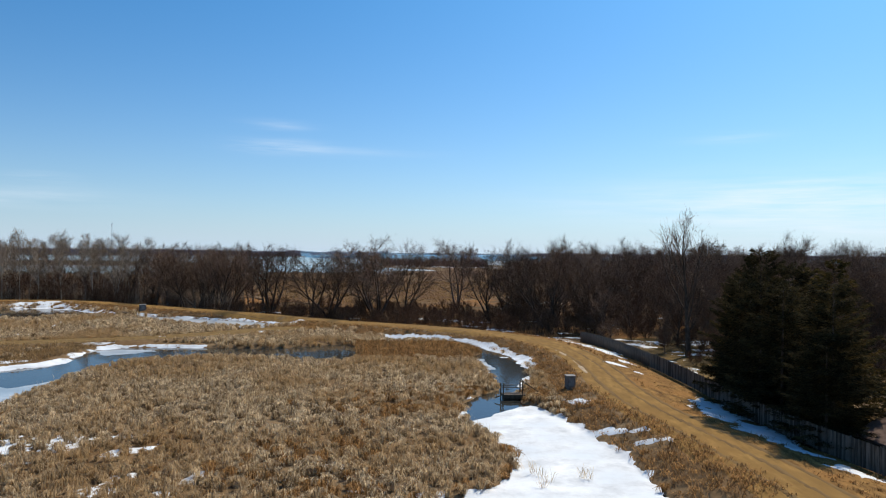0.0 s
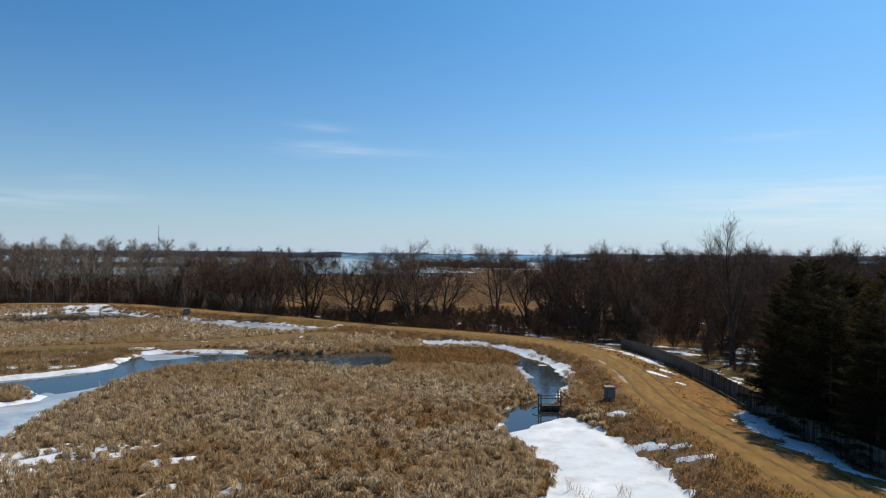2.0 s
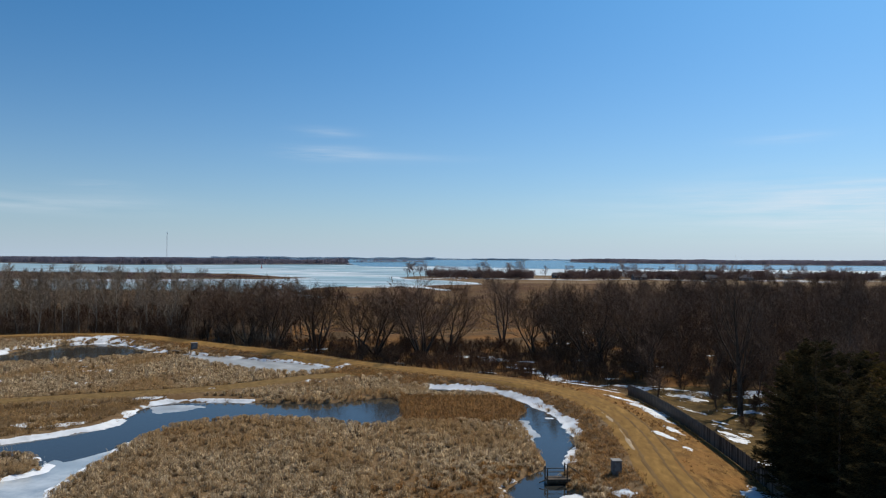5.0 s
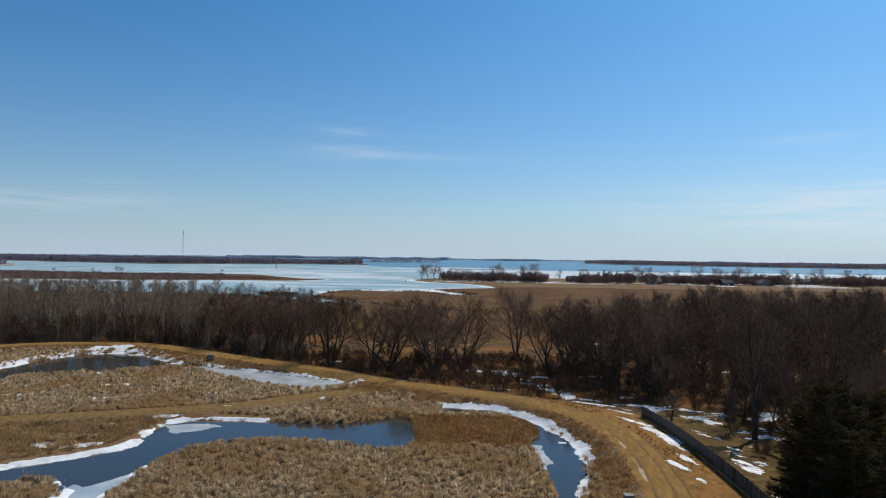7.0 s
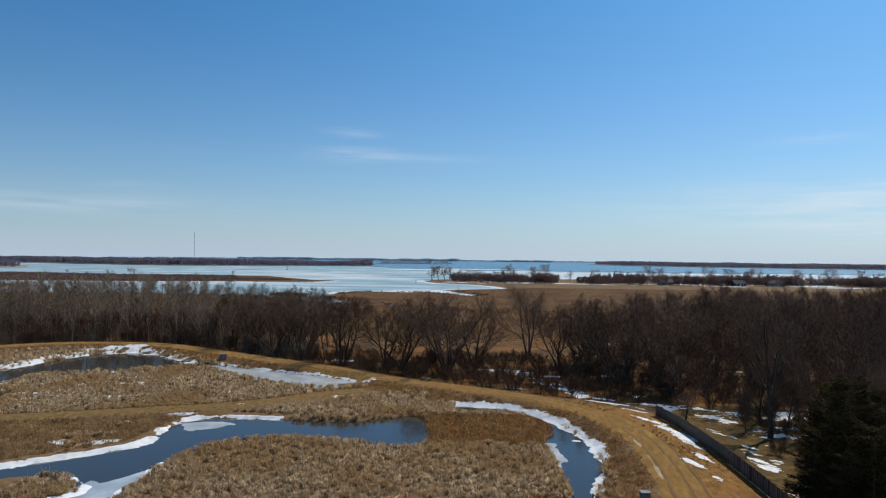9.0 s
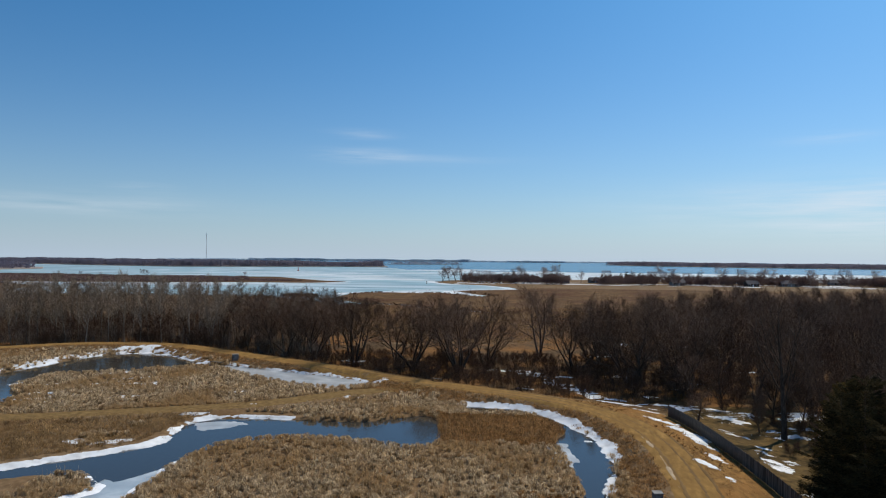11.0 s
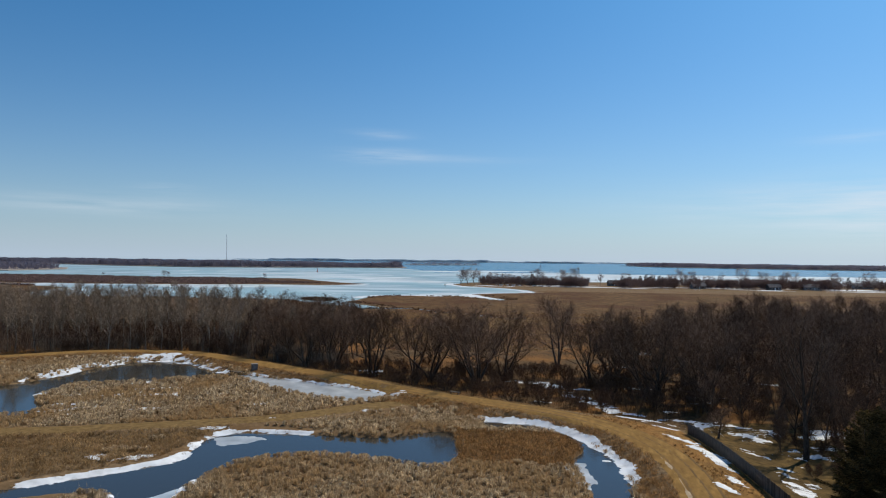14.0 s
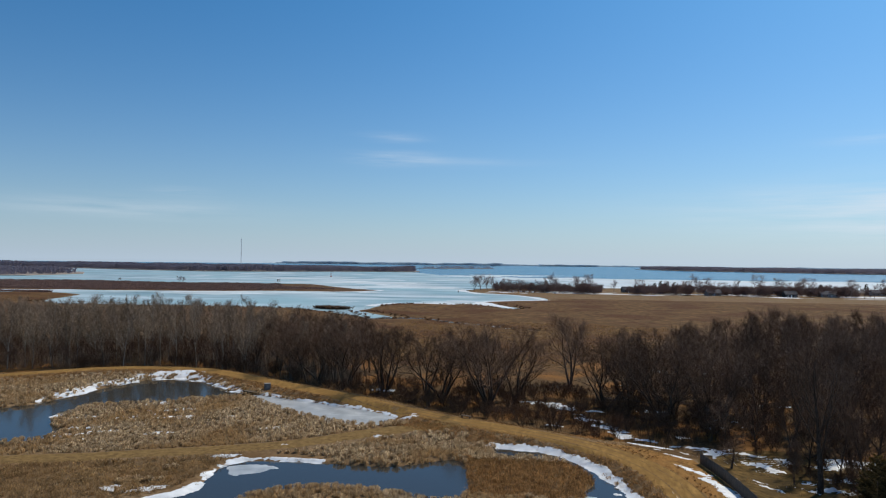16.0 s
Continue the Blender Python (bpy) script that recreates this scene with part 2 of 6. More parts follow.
M_ROOF = material("brown_shingles", (0.11, 0.075, 0.06), (0.22, 0.15, 0.12), 2.0, 0.9, bump=0.01, bump_scale=8, stretch=(1, 1, 3))
M_ROOFGREY = material("grey_shingles", (0.07, 0.066, 0.07), (0.17, 0.16, 0.16), 1.0, 0.9, thing=0.5)
M_SIDING = material("house_siding", (0.07, 0.062, 0.058), (0.36, 0.34, 0.32), 0.3, 0.8, thing=1.0)
M_GLASSDARK = material("dark_window_glass", (0.02, 0.025, 0.03), (0.04, 0.05, 0.06), 1.0, 0.08, spec=0.6)
M_WHITE = material("white_paint", (0.66, 0.67, 0.68), (0.82, 0.82, 0.82), 1.0, 0.6)
M_RED = material("red_paint", (0.30, 0.03, 0.02), (0.42, 0.05, 0.03), 1.0, 0.5)
M_STEEL = material("mast_steel", (0.45, 0.46, 0.48), (0.58, 0.59, 0.60), 0.5, 0.6, metal=0.3)


def water_material(name, deep, rough, ripple, ripple_scale):
    m = bpy.data.materials.new(name)
    m.use_nodes = True
    n, l = m.node_tree.nodes, m.node_tree.links
    p = n["Principled BSDF"]
    p.inputs["Base Color"].default_value = (*deep, 1)
    p.inputs["Roughness"].default_value = rough
    p.inputs["IOR"].default_value = 1.33
    co = n.new("ShaderNodeNewGeometry")
    t = n.new("ShaderNodeTexNoise")
    t.inputs["Scale"].default_value = ripple_scale
    t.inputs["Detail"].default_value = 4.0
    l.new(co.outputs["Position"], t.inputs["Vector"])
    b = n.new("ShaderNodeBump")
    b.inputs["Distance"].default_value = ripple
    l.new(t.outputs["Fac"], b.inputs["Height"])
    l.new(b.outputs[0], p.inputs["Normal"])
    return m


M_POND = water_material("pond_water", (0.034, 0.034, 0.030), 0.06, 0.008, 1.6)
M_LAKE = water_material("lake_water", (0.008, 0.10, 0.185), 0.22, 0.5, 0.12)


# ---- mesh helpers ----
def tri_mesh(name, verts, tris, mat, smooth=False):
    verts, tris = np.asarray(verts, np.float32), np.asarray(tris, np.int32)
    me = bpy.data.meshes.new(name)
    me.vertices.add(len(verts))
    me.vertices.foreach_set("co", verts.ravel())
    me.loops.add(tris.size)
    me.loops.foreach_set("vertex_index", tris.ravel())
    me.polygons.add(len(tris))
    me.polygons.foreach_set("loop_start", np.arange(0, tris.size, 3, dtype=np.int32))
    if smooth:
        me.polygons.foreach_set("use_smooth", np.ones(len(tris), bool))
    me.update(calc_edges=True)
    me.materials.append(mat)
    return me


def part(name, bm, mat, parent, label=""):
    me = bpy.data.meshes.new(name)
    bm.to_mesh(me)
    bm.free()
    me.materials.append(mat)
    ob = new(name, me)
    ob.parent = parent
    if label:
        tagged(ob, label)
    return ob


def part_data(name, me, parent, m=None, label=""):
    ob = new(name, me)
    ob.parent = parent
    if m is not None:
        ob.matrix_basis = m
    if label:
        tagged(ob, label)
    return ob


def box(bm, x0, x1, y0, y1, z0, z1, bevel=0.0):
    r = bmesh.ops.create_cube(bm, size=1.0)
    for v in r["verts"]:
        v.co = Vector(((x0 + x1) / 2 + v.co.x * (x1 - x0), (y0 + y1) / 2 + v.co.y * (y1 - y0), (z0 + z1) / 2 + v.co.z * (z1 - z0)))
    if bevel:
        es = {e for v in r["verts"] for e in v.link_edges}
        bmesh.ops.bevel(bm, geom=list(es), offset=bevel, segments=1, affect="EDGES")
    return bm


def boxed(*dims, bevel=0.0):
    return box(bmesh.new(), *dims, bevel=bevel)


def bar(bm, a, b, r, sides=6):
    """A round bar from a to b."""
    a, b = Vector(a), Vector(b)
    d = b - a
    m = Matrix.Translation((a + b) / 2) @ d.to_track_quat("Z", "Y").to_matrix().to_4x4()
    bmesh.ops.create_cone(bm, cap_ends=True, segments=sides, radius1=r, radius2=r, depth=d.length, matrix=m)
    return bm


# ---- plan: smooth outlines and fields ----
def spline(points, closed, step=1.2):
    p = np.array(points, float)
    n = len(p)
    out = []
    for i in range(n if closed else n - 1):
        if closed:
            a, b, c, d = p[i - 1], p[i], p[(i + 1) % n], p[(i + 2) % n]
        else:
            a, b, c, d = p[max(i - 1, 0)], p[i], p[i + 1], p[min(i + 2, n - 1)]
        k = max(2, min(14, int(np.hypot(*(c - b)) / step)))
        for t in np.arange(k) / k:
            out.append(0.5 * (2 * b + (c - a) * t + (2 * a - 5 * b + 4 * c - d) * t * t + (3 * b - a - 3 * c + d) * t ** 3))
    if not closed:
        out.append(p[-1])
    return np.array(out)


def line_distance(x, y, line, closed=False):
    """Distance from each point to a line of points."""
    a = line
    b = np.roll(line, -1, 0) if closed else line[1:]
    a = a if closed else a[:-1]
    best = np.full(x.shape, 1e9)
    for (ax, ay), (bx, by) in zip(a, b):
        dx, dy = bx - ax, by - ay
        t = np.clip(((x - ax) * dx + (y - ay) * dy) / (dx * dx + dy * dy + 1e-9), 0, 1)
        np.minimum(best, (x - ax - t * dx) ** 2 + (y - ay - t * dy) ** 2, out=best)
    return np.sqrt(best)


def inside(x, y, line):
    r = np.zeros(x.shape, bool)
    for (ax, ay), (bx, by) in zip(line, np.roll(line, -1, 0)):
        if ay == by:
            continue
        r ^= ((ay > y) != (by > y)) & (x < (bx - ax) * (y - ay) / (by - ay) + ax)
    return r


def signed(x, y, line):
    """Distance to a closed outline, negative inside."""
    d = line_distance(x, y, line, True)
    return np.where(inside(x, y, line), -d, d)


def value_noise(x, y, scale, seed=0):
    u, v = x * scale, y * scale
    i, j = np.floor(u), np.floor(v)
    f, g = u - i, v - j
    f, g = f * f * (3 - 2 * f), g * g * (3 - 2 * g)

    def h(a, b):
        s = np.sin(a * 127.1 + b * 311.7 + seed * 74.7) * 43758.5453
        return s - np.floor(s)
    return (h(i, j) * (1 - f) + h(i + 1, j) * f) * (1 - g) + (h(i, j + 1) * (1 - f) + h(i + 1, j + 1) * f) * g - 0.5


def fbm(x, y, scale, seed=0, octaves=3):
    r, a = 0, 1.0
    for k in range(octaves):
        r = r + a * value_noise(x, y, scale * 2 ** k, seed + k)
        a *= 0.5
    return r


POND_A = spline([(-62, 60), (-54, 65.8), (-50, 69.6), (-46.4, 73.2), (-43.2, 77.5), (-43.4, 82), (-44, 87), (-42, 91), (-36, 92.1), (-28, 92.2),
                 (-22.6, 92.4), (-18.5, 94.3), (-15, 97.2), (-12.3, 95.6), (-11, 89.5), (-10.6, 82), (-14, 80.2), (-18, 81.6), (-23, 82.6), (-28, 82.4),
                 (-33, 80.4), (-35.8, 77), (-36.6, 72), (-36.4, 66), (-35.6, 58), (-34.1, 51.5), (-33, 45), (-36, 37), (-46, 30), (-52, 36),
                 (-46, 50), (-41.8, 58), (-40.3, 61), (-42.4, 64), (-46, 65.6), (-52, 62.5), (-60, 56)], True)
POND_B = spline([(-112, 106), (-100, 114.4), (-97, 119), (-96, 126), (-95.3, 133), (-94, 141), (-91, 147.3), (-86, 150.2), (-81, 149.3), (-73.5, 144.2),
                 (-66, 138), (-62.5, 135.3), (-65, 132), (-70, 129), (-74, 125), (-80.5, 121.2), (-86, 117.6), (-85, 109), (-82.4, 104.4), (-77.2, 100.4),
                 (-77.7, 95), (-82, 92.6), (-92, 87), (-112, 80), (-126, 92)], True)
POND_D = spline([(-61, 135.4), (-51.5, 132.2), (-42.4, 128.5), (-35.1, 125.5), (-29.7, 122.5), (-27.9, 119.2), (-28.8, 115.4), (-33.9, 114.7),
                 (-39.4, 116.4), (-44.4, 119.5), (-51.9, 125.3), (-59, 131.8)], True)
POND_C = spline([(-9, 104.4), (-4.3, 104.3), (-0.2, 102.7), (4.2, 97.2), (7.2, 91), (9.1, 84), (9.3, 77), (8.6, 71), (7, 64.5), (6.8, 60.3), (8.4, 57.2),
                 (9.7, 52.8), (10.9, 47), (11.6, 41), (12.2, 30), (11, 16), (3, 12), (-3, 20), (-1.5, 33), (2.4, 38), (4.4, 41), (4.3, 45.7), (3.5, 48.6),
                 (2.1, 52.1), (1.5, 56.5), (1.9, 60.7), (3.8, 64.3), (5.4, 67.3), (5, 71), (4.5, 77), (3.5, 82.6), (3.3, 86.3), (4.6, 91.5), (3, 96),
                 (-0.3, 99.8), (-4.1, 100.3), (-8.4, 100.2)], True)
PONDS = (POND_A, POND_B, POND_C, POND_D)
DIKE = spline([(-150, 100), (-128, 133), (-115, 147), (-106, 154), (-94, 157.2), (-82, 156.2), (-69, 149.3), (-56, 141.5), (-44, 134.6), (-33, 127.6),
               (-24, 121), (-15.5, 116), (-7, 111.8), (2, 106.6), (8.8, 100), (12.7, 93), (14.6, 86), (15.3, 78), (15.3, 70), (15.0, 62.5),
               (15.2, 55), (16.0, 49), (16.9, 43), (17.5, 38), (18, 28), (18, 0), (18, -60)], False)
CROSS = spline([(-150, 62), (-95, 76), (-66, 85.3), (-59.5, 87.9), (-53.3, 90.6), (-46.7, 93.6), (-40, 97.2), (-35, 101), (-29.7, 106.4), (-24.5, 110.6),
                (-17, 114.6)], False)
BASIN = np.vstack([DIKE, [(-150, -60)]])
FENCE = spline([(19.6, 102.0), (20.6, 95), (21.4, 88), (22.15, 80), (22.75, 73), (23.25, 64), (23.1, 56), (23.3, 48), (24.25, 42), (25.6, 36), (26.8, 30)], False)
SHORE = np.array([(-6000, 800), (-2500, 620), (-700, 480), (-460, 505), (-420, 522), (-391, 512), (-365, 492), (-342, 448), (-331, 408), (-300, 392),
                  (-217, 399), (-181, 400), (-155, 398), (-132, 381), (-108, 358), (-91, 341), (-84, 345), (-98, 366), (-115, 386), (-113, 402), (-116, 440), (-108, 462),
                  (-90, 468), (-70, 462), (-60, 472), (-43, 455), (-29, 432), (-26, 436), (-44, 470), (-55, 494), (-36, 516), (-8, 535), (-20, 575), (-43, 611), (-69, 624),
                  (-91, 672), (-93, 690), (-82, 741), (6, 812), (70, 812), (186, 790), (306, 800), (700, 830), (1500, 880), (6000, 1000), (6000, -6000), (-6000, -6000)], float)
SPIT = spline([(-1000, 760), (-648, 732), (-600, 780), (-540, 800), (-454, 768), (-398, 796), (-323, 790), (-281, 786), (-231, 721), (-193, 675), (-168, 657),
               (-179, 626), (-200, 608), (-248, 606), (-288, 582), (-336, 570), (-385, 562), (-440, 560), (-481, 546), (-1000, 500)], True, 12)
ISLET = spline([(-143, 403), (-128, 399), (-118, 395), (-121, 390), (-130, 390), (-142, 397)], True, 3)


def smooth(e0, e1, x):
    t = np.clip((x - e0) / (e1 - e0), 0, 1)
    return t * t * (3 - 2 * t)


def pond_distance(x, y):
    d = np.full(x.shape, 1e9)
    near = (x > -140) & (x < 30) & (y > -5) & (y < 175)
    xs, ys = x[near], y[near]
    r = np.full(xs.shape, 1e9)
    for p in PONDS:
        r = np.minimum(r, signed(xs, ys, p))
    d[near] = r
    return d


LAKE_Z = -1.0


def height(x, y):
    """Ground height: ponds behind a low dike, lower woods and marsh outside it, the lake bed beyond."""
    x, y = np.asarray(x, float), np.asarray(y, float)
    z = np.full(x.shape, -0.75)
    z += 0.12 * fbm(x, y, 0.06, 3) * (y < 400)
    near = (x > -260) & (x < 120) & (y > -80) & (y < 230)
    xs, ys = x[near], y[near]
    zi = z[near]
    dd = line_distance(xs, ys, DIKE)
    ins = inside(xs, ys, BASIN)
    basin = 0.30 + 0.16 * fbm(xs, ys, 0.12, 5)
    dc = line_distance(xs, ys, CROSS)
    basin = np.maximum(basin, 0.75 - 0.22 * np.maximum(dc - 2.0, 0))
    zin = np.maximum(basin, 1.15 - 0.17 * np.maximum(dd - 2.6, 0))
    east = smooth(2.0, 12.0, xs) * (ys < 112)
    zout = np.maximum(zi, 1.15 - (0.24 - 0.09 * east) * np.maximum(dd - 2.6, 0))
    zi = np.where(ins, zin, zout)
    pd = pond_distance(xs, ys) + 0.35 * fbm(xs, ys, 0.7, 9)
    zi = np.where(ins, np.minimum(zi, 0.03 + 0.38 * pd), zi)
    zi = np.maximum(zi, -1.2)
    z[near] = zi
    far = (y > 300)
    xs, ys = x[far], y[far]
    sd = signed(xs, ys, SHORE)
    sd = np.minimum(sd, signed(xs, ys, SPIT))
    sd = np.minimum(sd, signed(xs, ys, ISLET))
    sd = sd + 5 * fbm(xs, ys, 0.03, 11)
    zf = np.clip(LAKE_Z - 0.03 * sd, -2.6, -0.75)
    z[far] = np.minimum(z[far], zf)
    return z


def spaced(stops):
    out = []
    for a, b, s in stops:
        out.append(np.linspace(a, b, max(1, int(round((b - a) / s))), endpoint=False))
    return np.append(np.concatenate(out), stops[-1][1])


def grid_mesh(name, X, Y, Z, mat, keep=None):
    ny, nx = X.shape
    idx = np.arange(ny * nx).reshape(ny, nx)
    a, b, c, d = idx[:-1, :-1].ravel(), idx[:-1, 1:].ravel(), idx[1:, 1:].ravel(), idx[1:, :-1].ravel()
    v = np.stack([X.ravel(), Y.ravel(), Z.ravel()], 1)
    if keep is not None:
        k = keep.ravel()
        sel = k[a] | k[b] | k[c] | k[d]
        a, b, c, d = a[sel], b[sel], c[sel], d[sel]
    t = np.concatenate([np.stack([a, b, c], 1), np.stack([a, c, d], 1)])
    used, inv = np.unique(t, return_inverse=True)
    return tri_mesh(name, v[used], inv.reshape(-1, 3), mat, True)


# ---- ground, water ----
gx = spaced([(-4950, -1200, 180), (-1200, -460, 30), (-460, -128, 6), (-128, 40, 0.7), (40, 130, 3), (130, 340, 8), (340, 1200, 40), (1200, 4950, 200)])
gy = spaced([(-4950, -300, 300), (-300, 26, 20), (26, 172, 0.7), (172, 300, 4), (300, 860, 5), (860, 1500, 60), (1500, 4950, 250)])
GX, GY = np.meshgrid(gx, gy)
GZ = height(GX, GY)
ground = new("ground", grid_mesh("ground", GX, GY, GZ, M_GROUND))
tagged(ground, "brown peaty winter ground with low dike", "ground", kind="structure")


def ground_at(x, y):
    """Height of the ground sheet at one place."""
    i = int(np.clip(np.searchsorted(gx, x) - 1, 0, len(gx) - 2))
    j = int(np.clip(np.searchsorted(gy, y) - 1, 0, len(gy) - 2))
    u, v = (x - gx[i]) / (gx[i + 1] - gx[i]), (y - gy[j]) / (gy[j + 1] - gy[j])
    return float((GZ[j, i] * (1 - u) + GZ[j, i + 1] * u) * (1 - v) + (GZ[j + 1, i] * (1 - u) + GZ[j + 1, i + 1] * u) * v)


def sheet(name, field, bounds, step, mat, rise=0.3, top=0.08, level=None, label="", category="", step_y=None):
    """A thin layer that lies on the ground where field is above nought; its edge runs out into the ground."""
    x0, x1, y0, y1 = bounds
    X, Y = np.meshgrid(np.arange(x0, x1, step), np.arange(y0, y1, step_y or step))
    f = field(X, Y)
    base = height(X, Y)
    if level is not None:
        base = np.maximum(base, level)
    Z = base + np.clip(f * rise, -0.35, top)
    ob = new(name, grid_mesh(name, X, Y, Z, mat, f > -0.05))
    return tagged(ob, label, category, kind="structure")


def flat(name, x0, x1, y0, y1, z, mat, label, category):
    bm = bmesh.new()
    bmesh.ops.create_grid(bm, x_segments=4, y_segments=4, size=0.5, matrix=Matrix.Translation(((x0 + x1) / 2, (y0 + y1) / 2, z)) @ Matrix.Diagonal((x1 - x0, y1 - y0, 1, 1)))
    me = bpy.data.meshes.new(name)
    bm.to_mesh(me)
    bm.free()
    me.materials.append(mat)
    return tagged(new(name, me), label, category, kind="structure")


for nm, ln in zip(("water_1", "water_2", "water_3", "water_4"), PONDS):
    lo, hi = ln.min(0) - 1.5, ln.max(0) + 1.5
    X, Y = np.meshgrid(np.arange(lo[0], hi[0], 2.0), np.arange(lo[1], hi[1], 2.0))
    keep = signed(X, Y, ln) < 3.0
    ob = new(nm, grid_mesh(nm, X, Y, np.zeros_like(X), M_POND, keep))
    tagged(ob, "dark open pond water with faint ripples", "water", kind="structure")
flat("lake", -4940, 4940, 300, 4940, LAKE_Z, M_LAKE, "deep blue open lake water", "water")


def edge_ice(x, y):
    return 1240 + 0.09 * np.abs(x + 40) + 60 * fbm(x, y, 0.004, 21) + np.where(x < -190, (-190 - x) * 2.6, 0) - y


X, Y = np.meshgrid(spaced([(-2400, -500, 50), (-500, 400, 12), (400, 2600, 50)]), spaced([(300, 900, 25), (900, 1900, 12)]))
F = edge_ice(X, Y)
tagged(new("lake_ice", grid_mesh("lake_ice", X, Y, LAKE_Z + np.clip(F * 0.01, -0.3, 0.06), M_LAKEICE, F > -1)),
       "pale blue rotten lake ice with white streaks", "ice", kind="structure")


X, Y = np.meshgrid(np.arange(-200, 1500, 14.0), np.arange(760, 1330, 7.0))
F = np.minimum(np.minimum(edge_ice(X, Y) * 0.02 - 0.2, (X + 30) * 0.004), 1.0) * 0.8 + 1.1 * fbm(X * 0.35, Y, 0.013, 25, 5) + 0.1
tagged(new("ice_snow", grid_mesh("ice_snow", X, Y, LAKE_Z + 0.06 + np.clip(F * 0.3, -0.3, 0.06), M_WHITEICE, F > -0.2)),
       "drifted snow lying on the lake ice", "snow", kind="structure")
X, Y = np.meshgrid(np.arange(-620, 60, 7.0), np.arange(420, 1500, 4.0))
F = fbm(X * 0.5 + 0.2 * Y, Y, 0.026, 27, 6) + 0.5 * fbm(X, Y, 0.005, 29) - 0.22
tagged(new("ice_drift", grid_mesh("ice_drift", X, Y, LAKE_Z + 0.06 + np.clip(F * 0.3, -0.3, 0.05), M_WHITEICE, F > -0.12)),
       "white wind-blown swirls on the lake ice", "snow", kind="structure")


# ---- marsh, woodland floor, tracks, lawn ----
WOODFLOOR = spline([(-230, 120), (-140, 150), (-113, 163), (-98, 168), (-84, 166), (-70, 158), (-54, 149), (-38, 138), (-24, 129), (-13, 124), (-3, 118), (6, 112),
                    (18, 105), (40, 112), (130, 108), (150, 240), (40, 235), (-5, 190), (-45, 188), (-70, 230), (-150, 270), (-240, 260)], True, 3)
LAWN = spline([(19.8, 105.5), (28, 114), (38, 112), (37, 90), (34, 70), (36, 50), (50, 34), (27, 30), (24.8, 40), (23.5, 50), (23.3, 58), (23.5, 66), (23.2, 76), (22.2, 86), (20.8, 96)], True, 3)
VERGE = np.vstack([DIKE[(DIKE[:, 1] < 106) & (DIKE[:, 1] > 20) & (DIKE[:, 0] > 2)], [(27.5, 26), (25.2, 36), (23.9, 42), (22.9, 48), (22.6, 56), (22.9, 64), (22.7, 72), (22.1, 80), (21.1, 90), (19.9, 98), (18.5, 104), (10, 108)]])
sheet("forest_floor", lambda x, y: np.minimum(-signed(x, y, WOODFLOOR), 3) * 0.2 + 0.25 * fbm(x, y, 0.15, 31), (-245, 155, 100, 275), 2.0, M_LITTER, 0.3, 0.05,
      label="woodland floor of brown leaf litter", category="ground")
sheet("lawn", lambda x, y: np.minimum(-signed(x, y, LAWN), 2) * 0.3, (18, 74, 28, 122), 1.0, M_LAWN, 0.3, 0.06, label="dormant olive-brown back garden lawn", category="lawn")
sheet("marsh_meadow", lambda x, y: np.minimum(-signed(x, y, SHORE) - 5 - 7 * fbm(x, y, 0.05, 14, 4), 30) * 0.02 * (y > 150) - (y < 172) * 1.0 - 2.0 * inside(x, y, WOODFLOOR), (-560, 420, 168, 560), 4.0,
      M_MEADOW, 0.3, 0.06, label="wide brown sedge marsh beside the lake", category="marsh")
sheet("spit_meadow", lambda x, y: np.minimum(-signed(x, y, SPIT) - 2, 12) * 0.05, (-900, -150, 500, 830), 8.0, M_SPIT, 0.3, 0.06,
      label="brown grassy spit in the frozen bay", category="marsh")
sheet("grass_verge", lambda x, y: np.minimum(0.5 - signed(x, y, VERGE), 2) * 0.3 + 0.1 * fbm(x, y, 0.4, 39), (0, 29, 20, 112), 0.6, M_VERGE, 0.25, 0.03,
      label="golden rough grass between track and fence", category="grass")
sheet("dirt_track", lambda x, y: (2.35 + 0.5 * fbm(x, y, 0.25, 41) - line_distance(x, y, DIKE)) * 0.3, (-130, 24, 24, 165), 0.6, M_TRACK, 0.25, 0.05,
      label="golden mown track along the dike", category="track")
sheet("mown_path", lambda x, y: (2.1 + 0.6 * fbm(x, y, 0.3, 43) - line_distance(x, y, CROSS)) * 0.3, (-130, -14, 66, 118), 0.6, M_MOWN, 0.25, 0.05,
      label="mown grass path across the marsh", category="path")


CREEK = spline([(-113, 384), (-96, 351), (-85, 338.5), (-75, 342), (-62, 338), (-50, 325), (-39.5, 318), (-29.7, 311), (-18, 300), (-8, 296)], False, 3)
sheet("marsh_creek", lambda x, y: (1.5 + 1.6 * fbm(x, y, 0.12, 45) - line_distance(x, y, CREEK)) * 0.3, (-120, 0, 288, 390), 0.8, M_POND, 0.25, 0.075,
      label="narrow dark creek winding through the marsh", category="creek")
sheet("creek_snow", lambda x, y: (0.5 + 3.2 * fbm(x, y, 0.14, 46) - np.abs(line_distance(x, y, CREEK) - 1.6)) * 0.3, (-120, 0, 288, 390), 0.8, M_SNOW, 0.25, 0.09,
      label="old snow along the marsh creek", category="snow")


def offset_line(line, d):
    g = np.gradient(line, axis=0)
    g /= np.linalg.norm(g, axis=1)[:, None] + 1e-9
    return line + np.stack([g[:, 1], -g[:, 0]], 1) * d


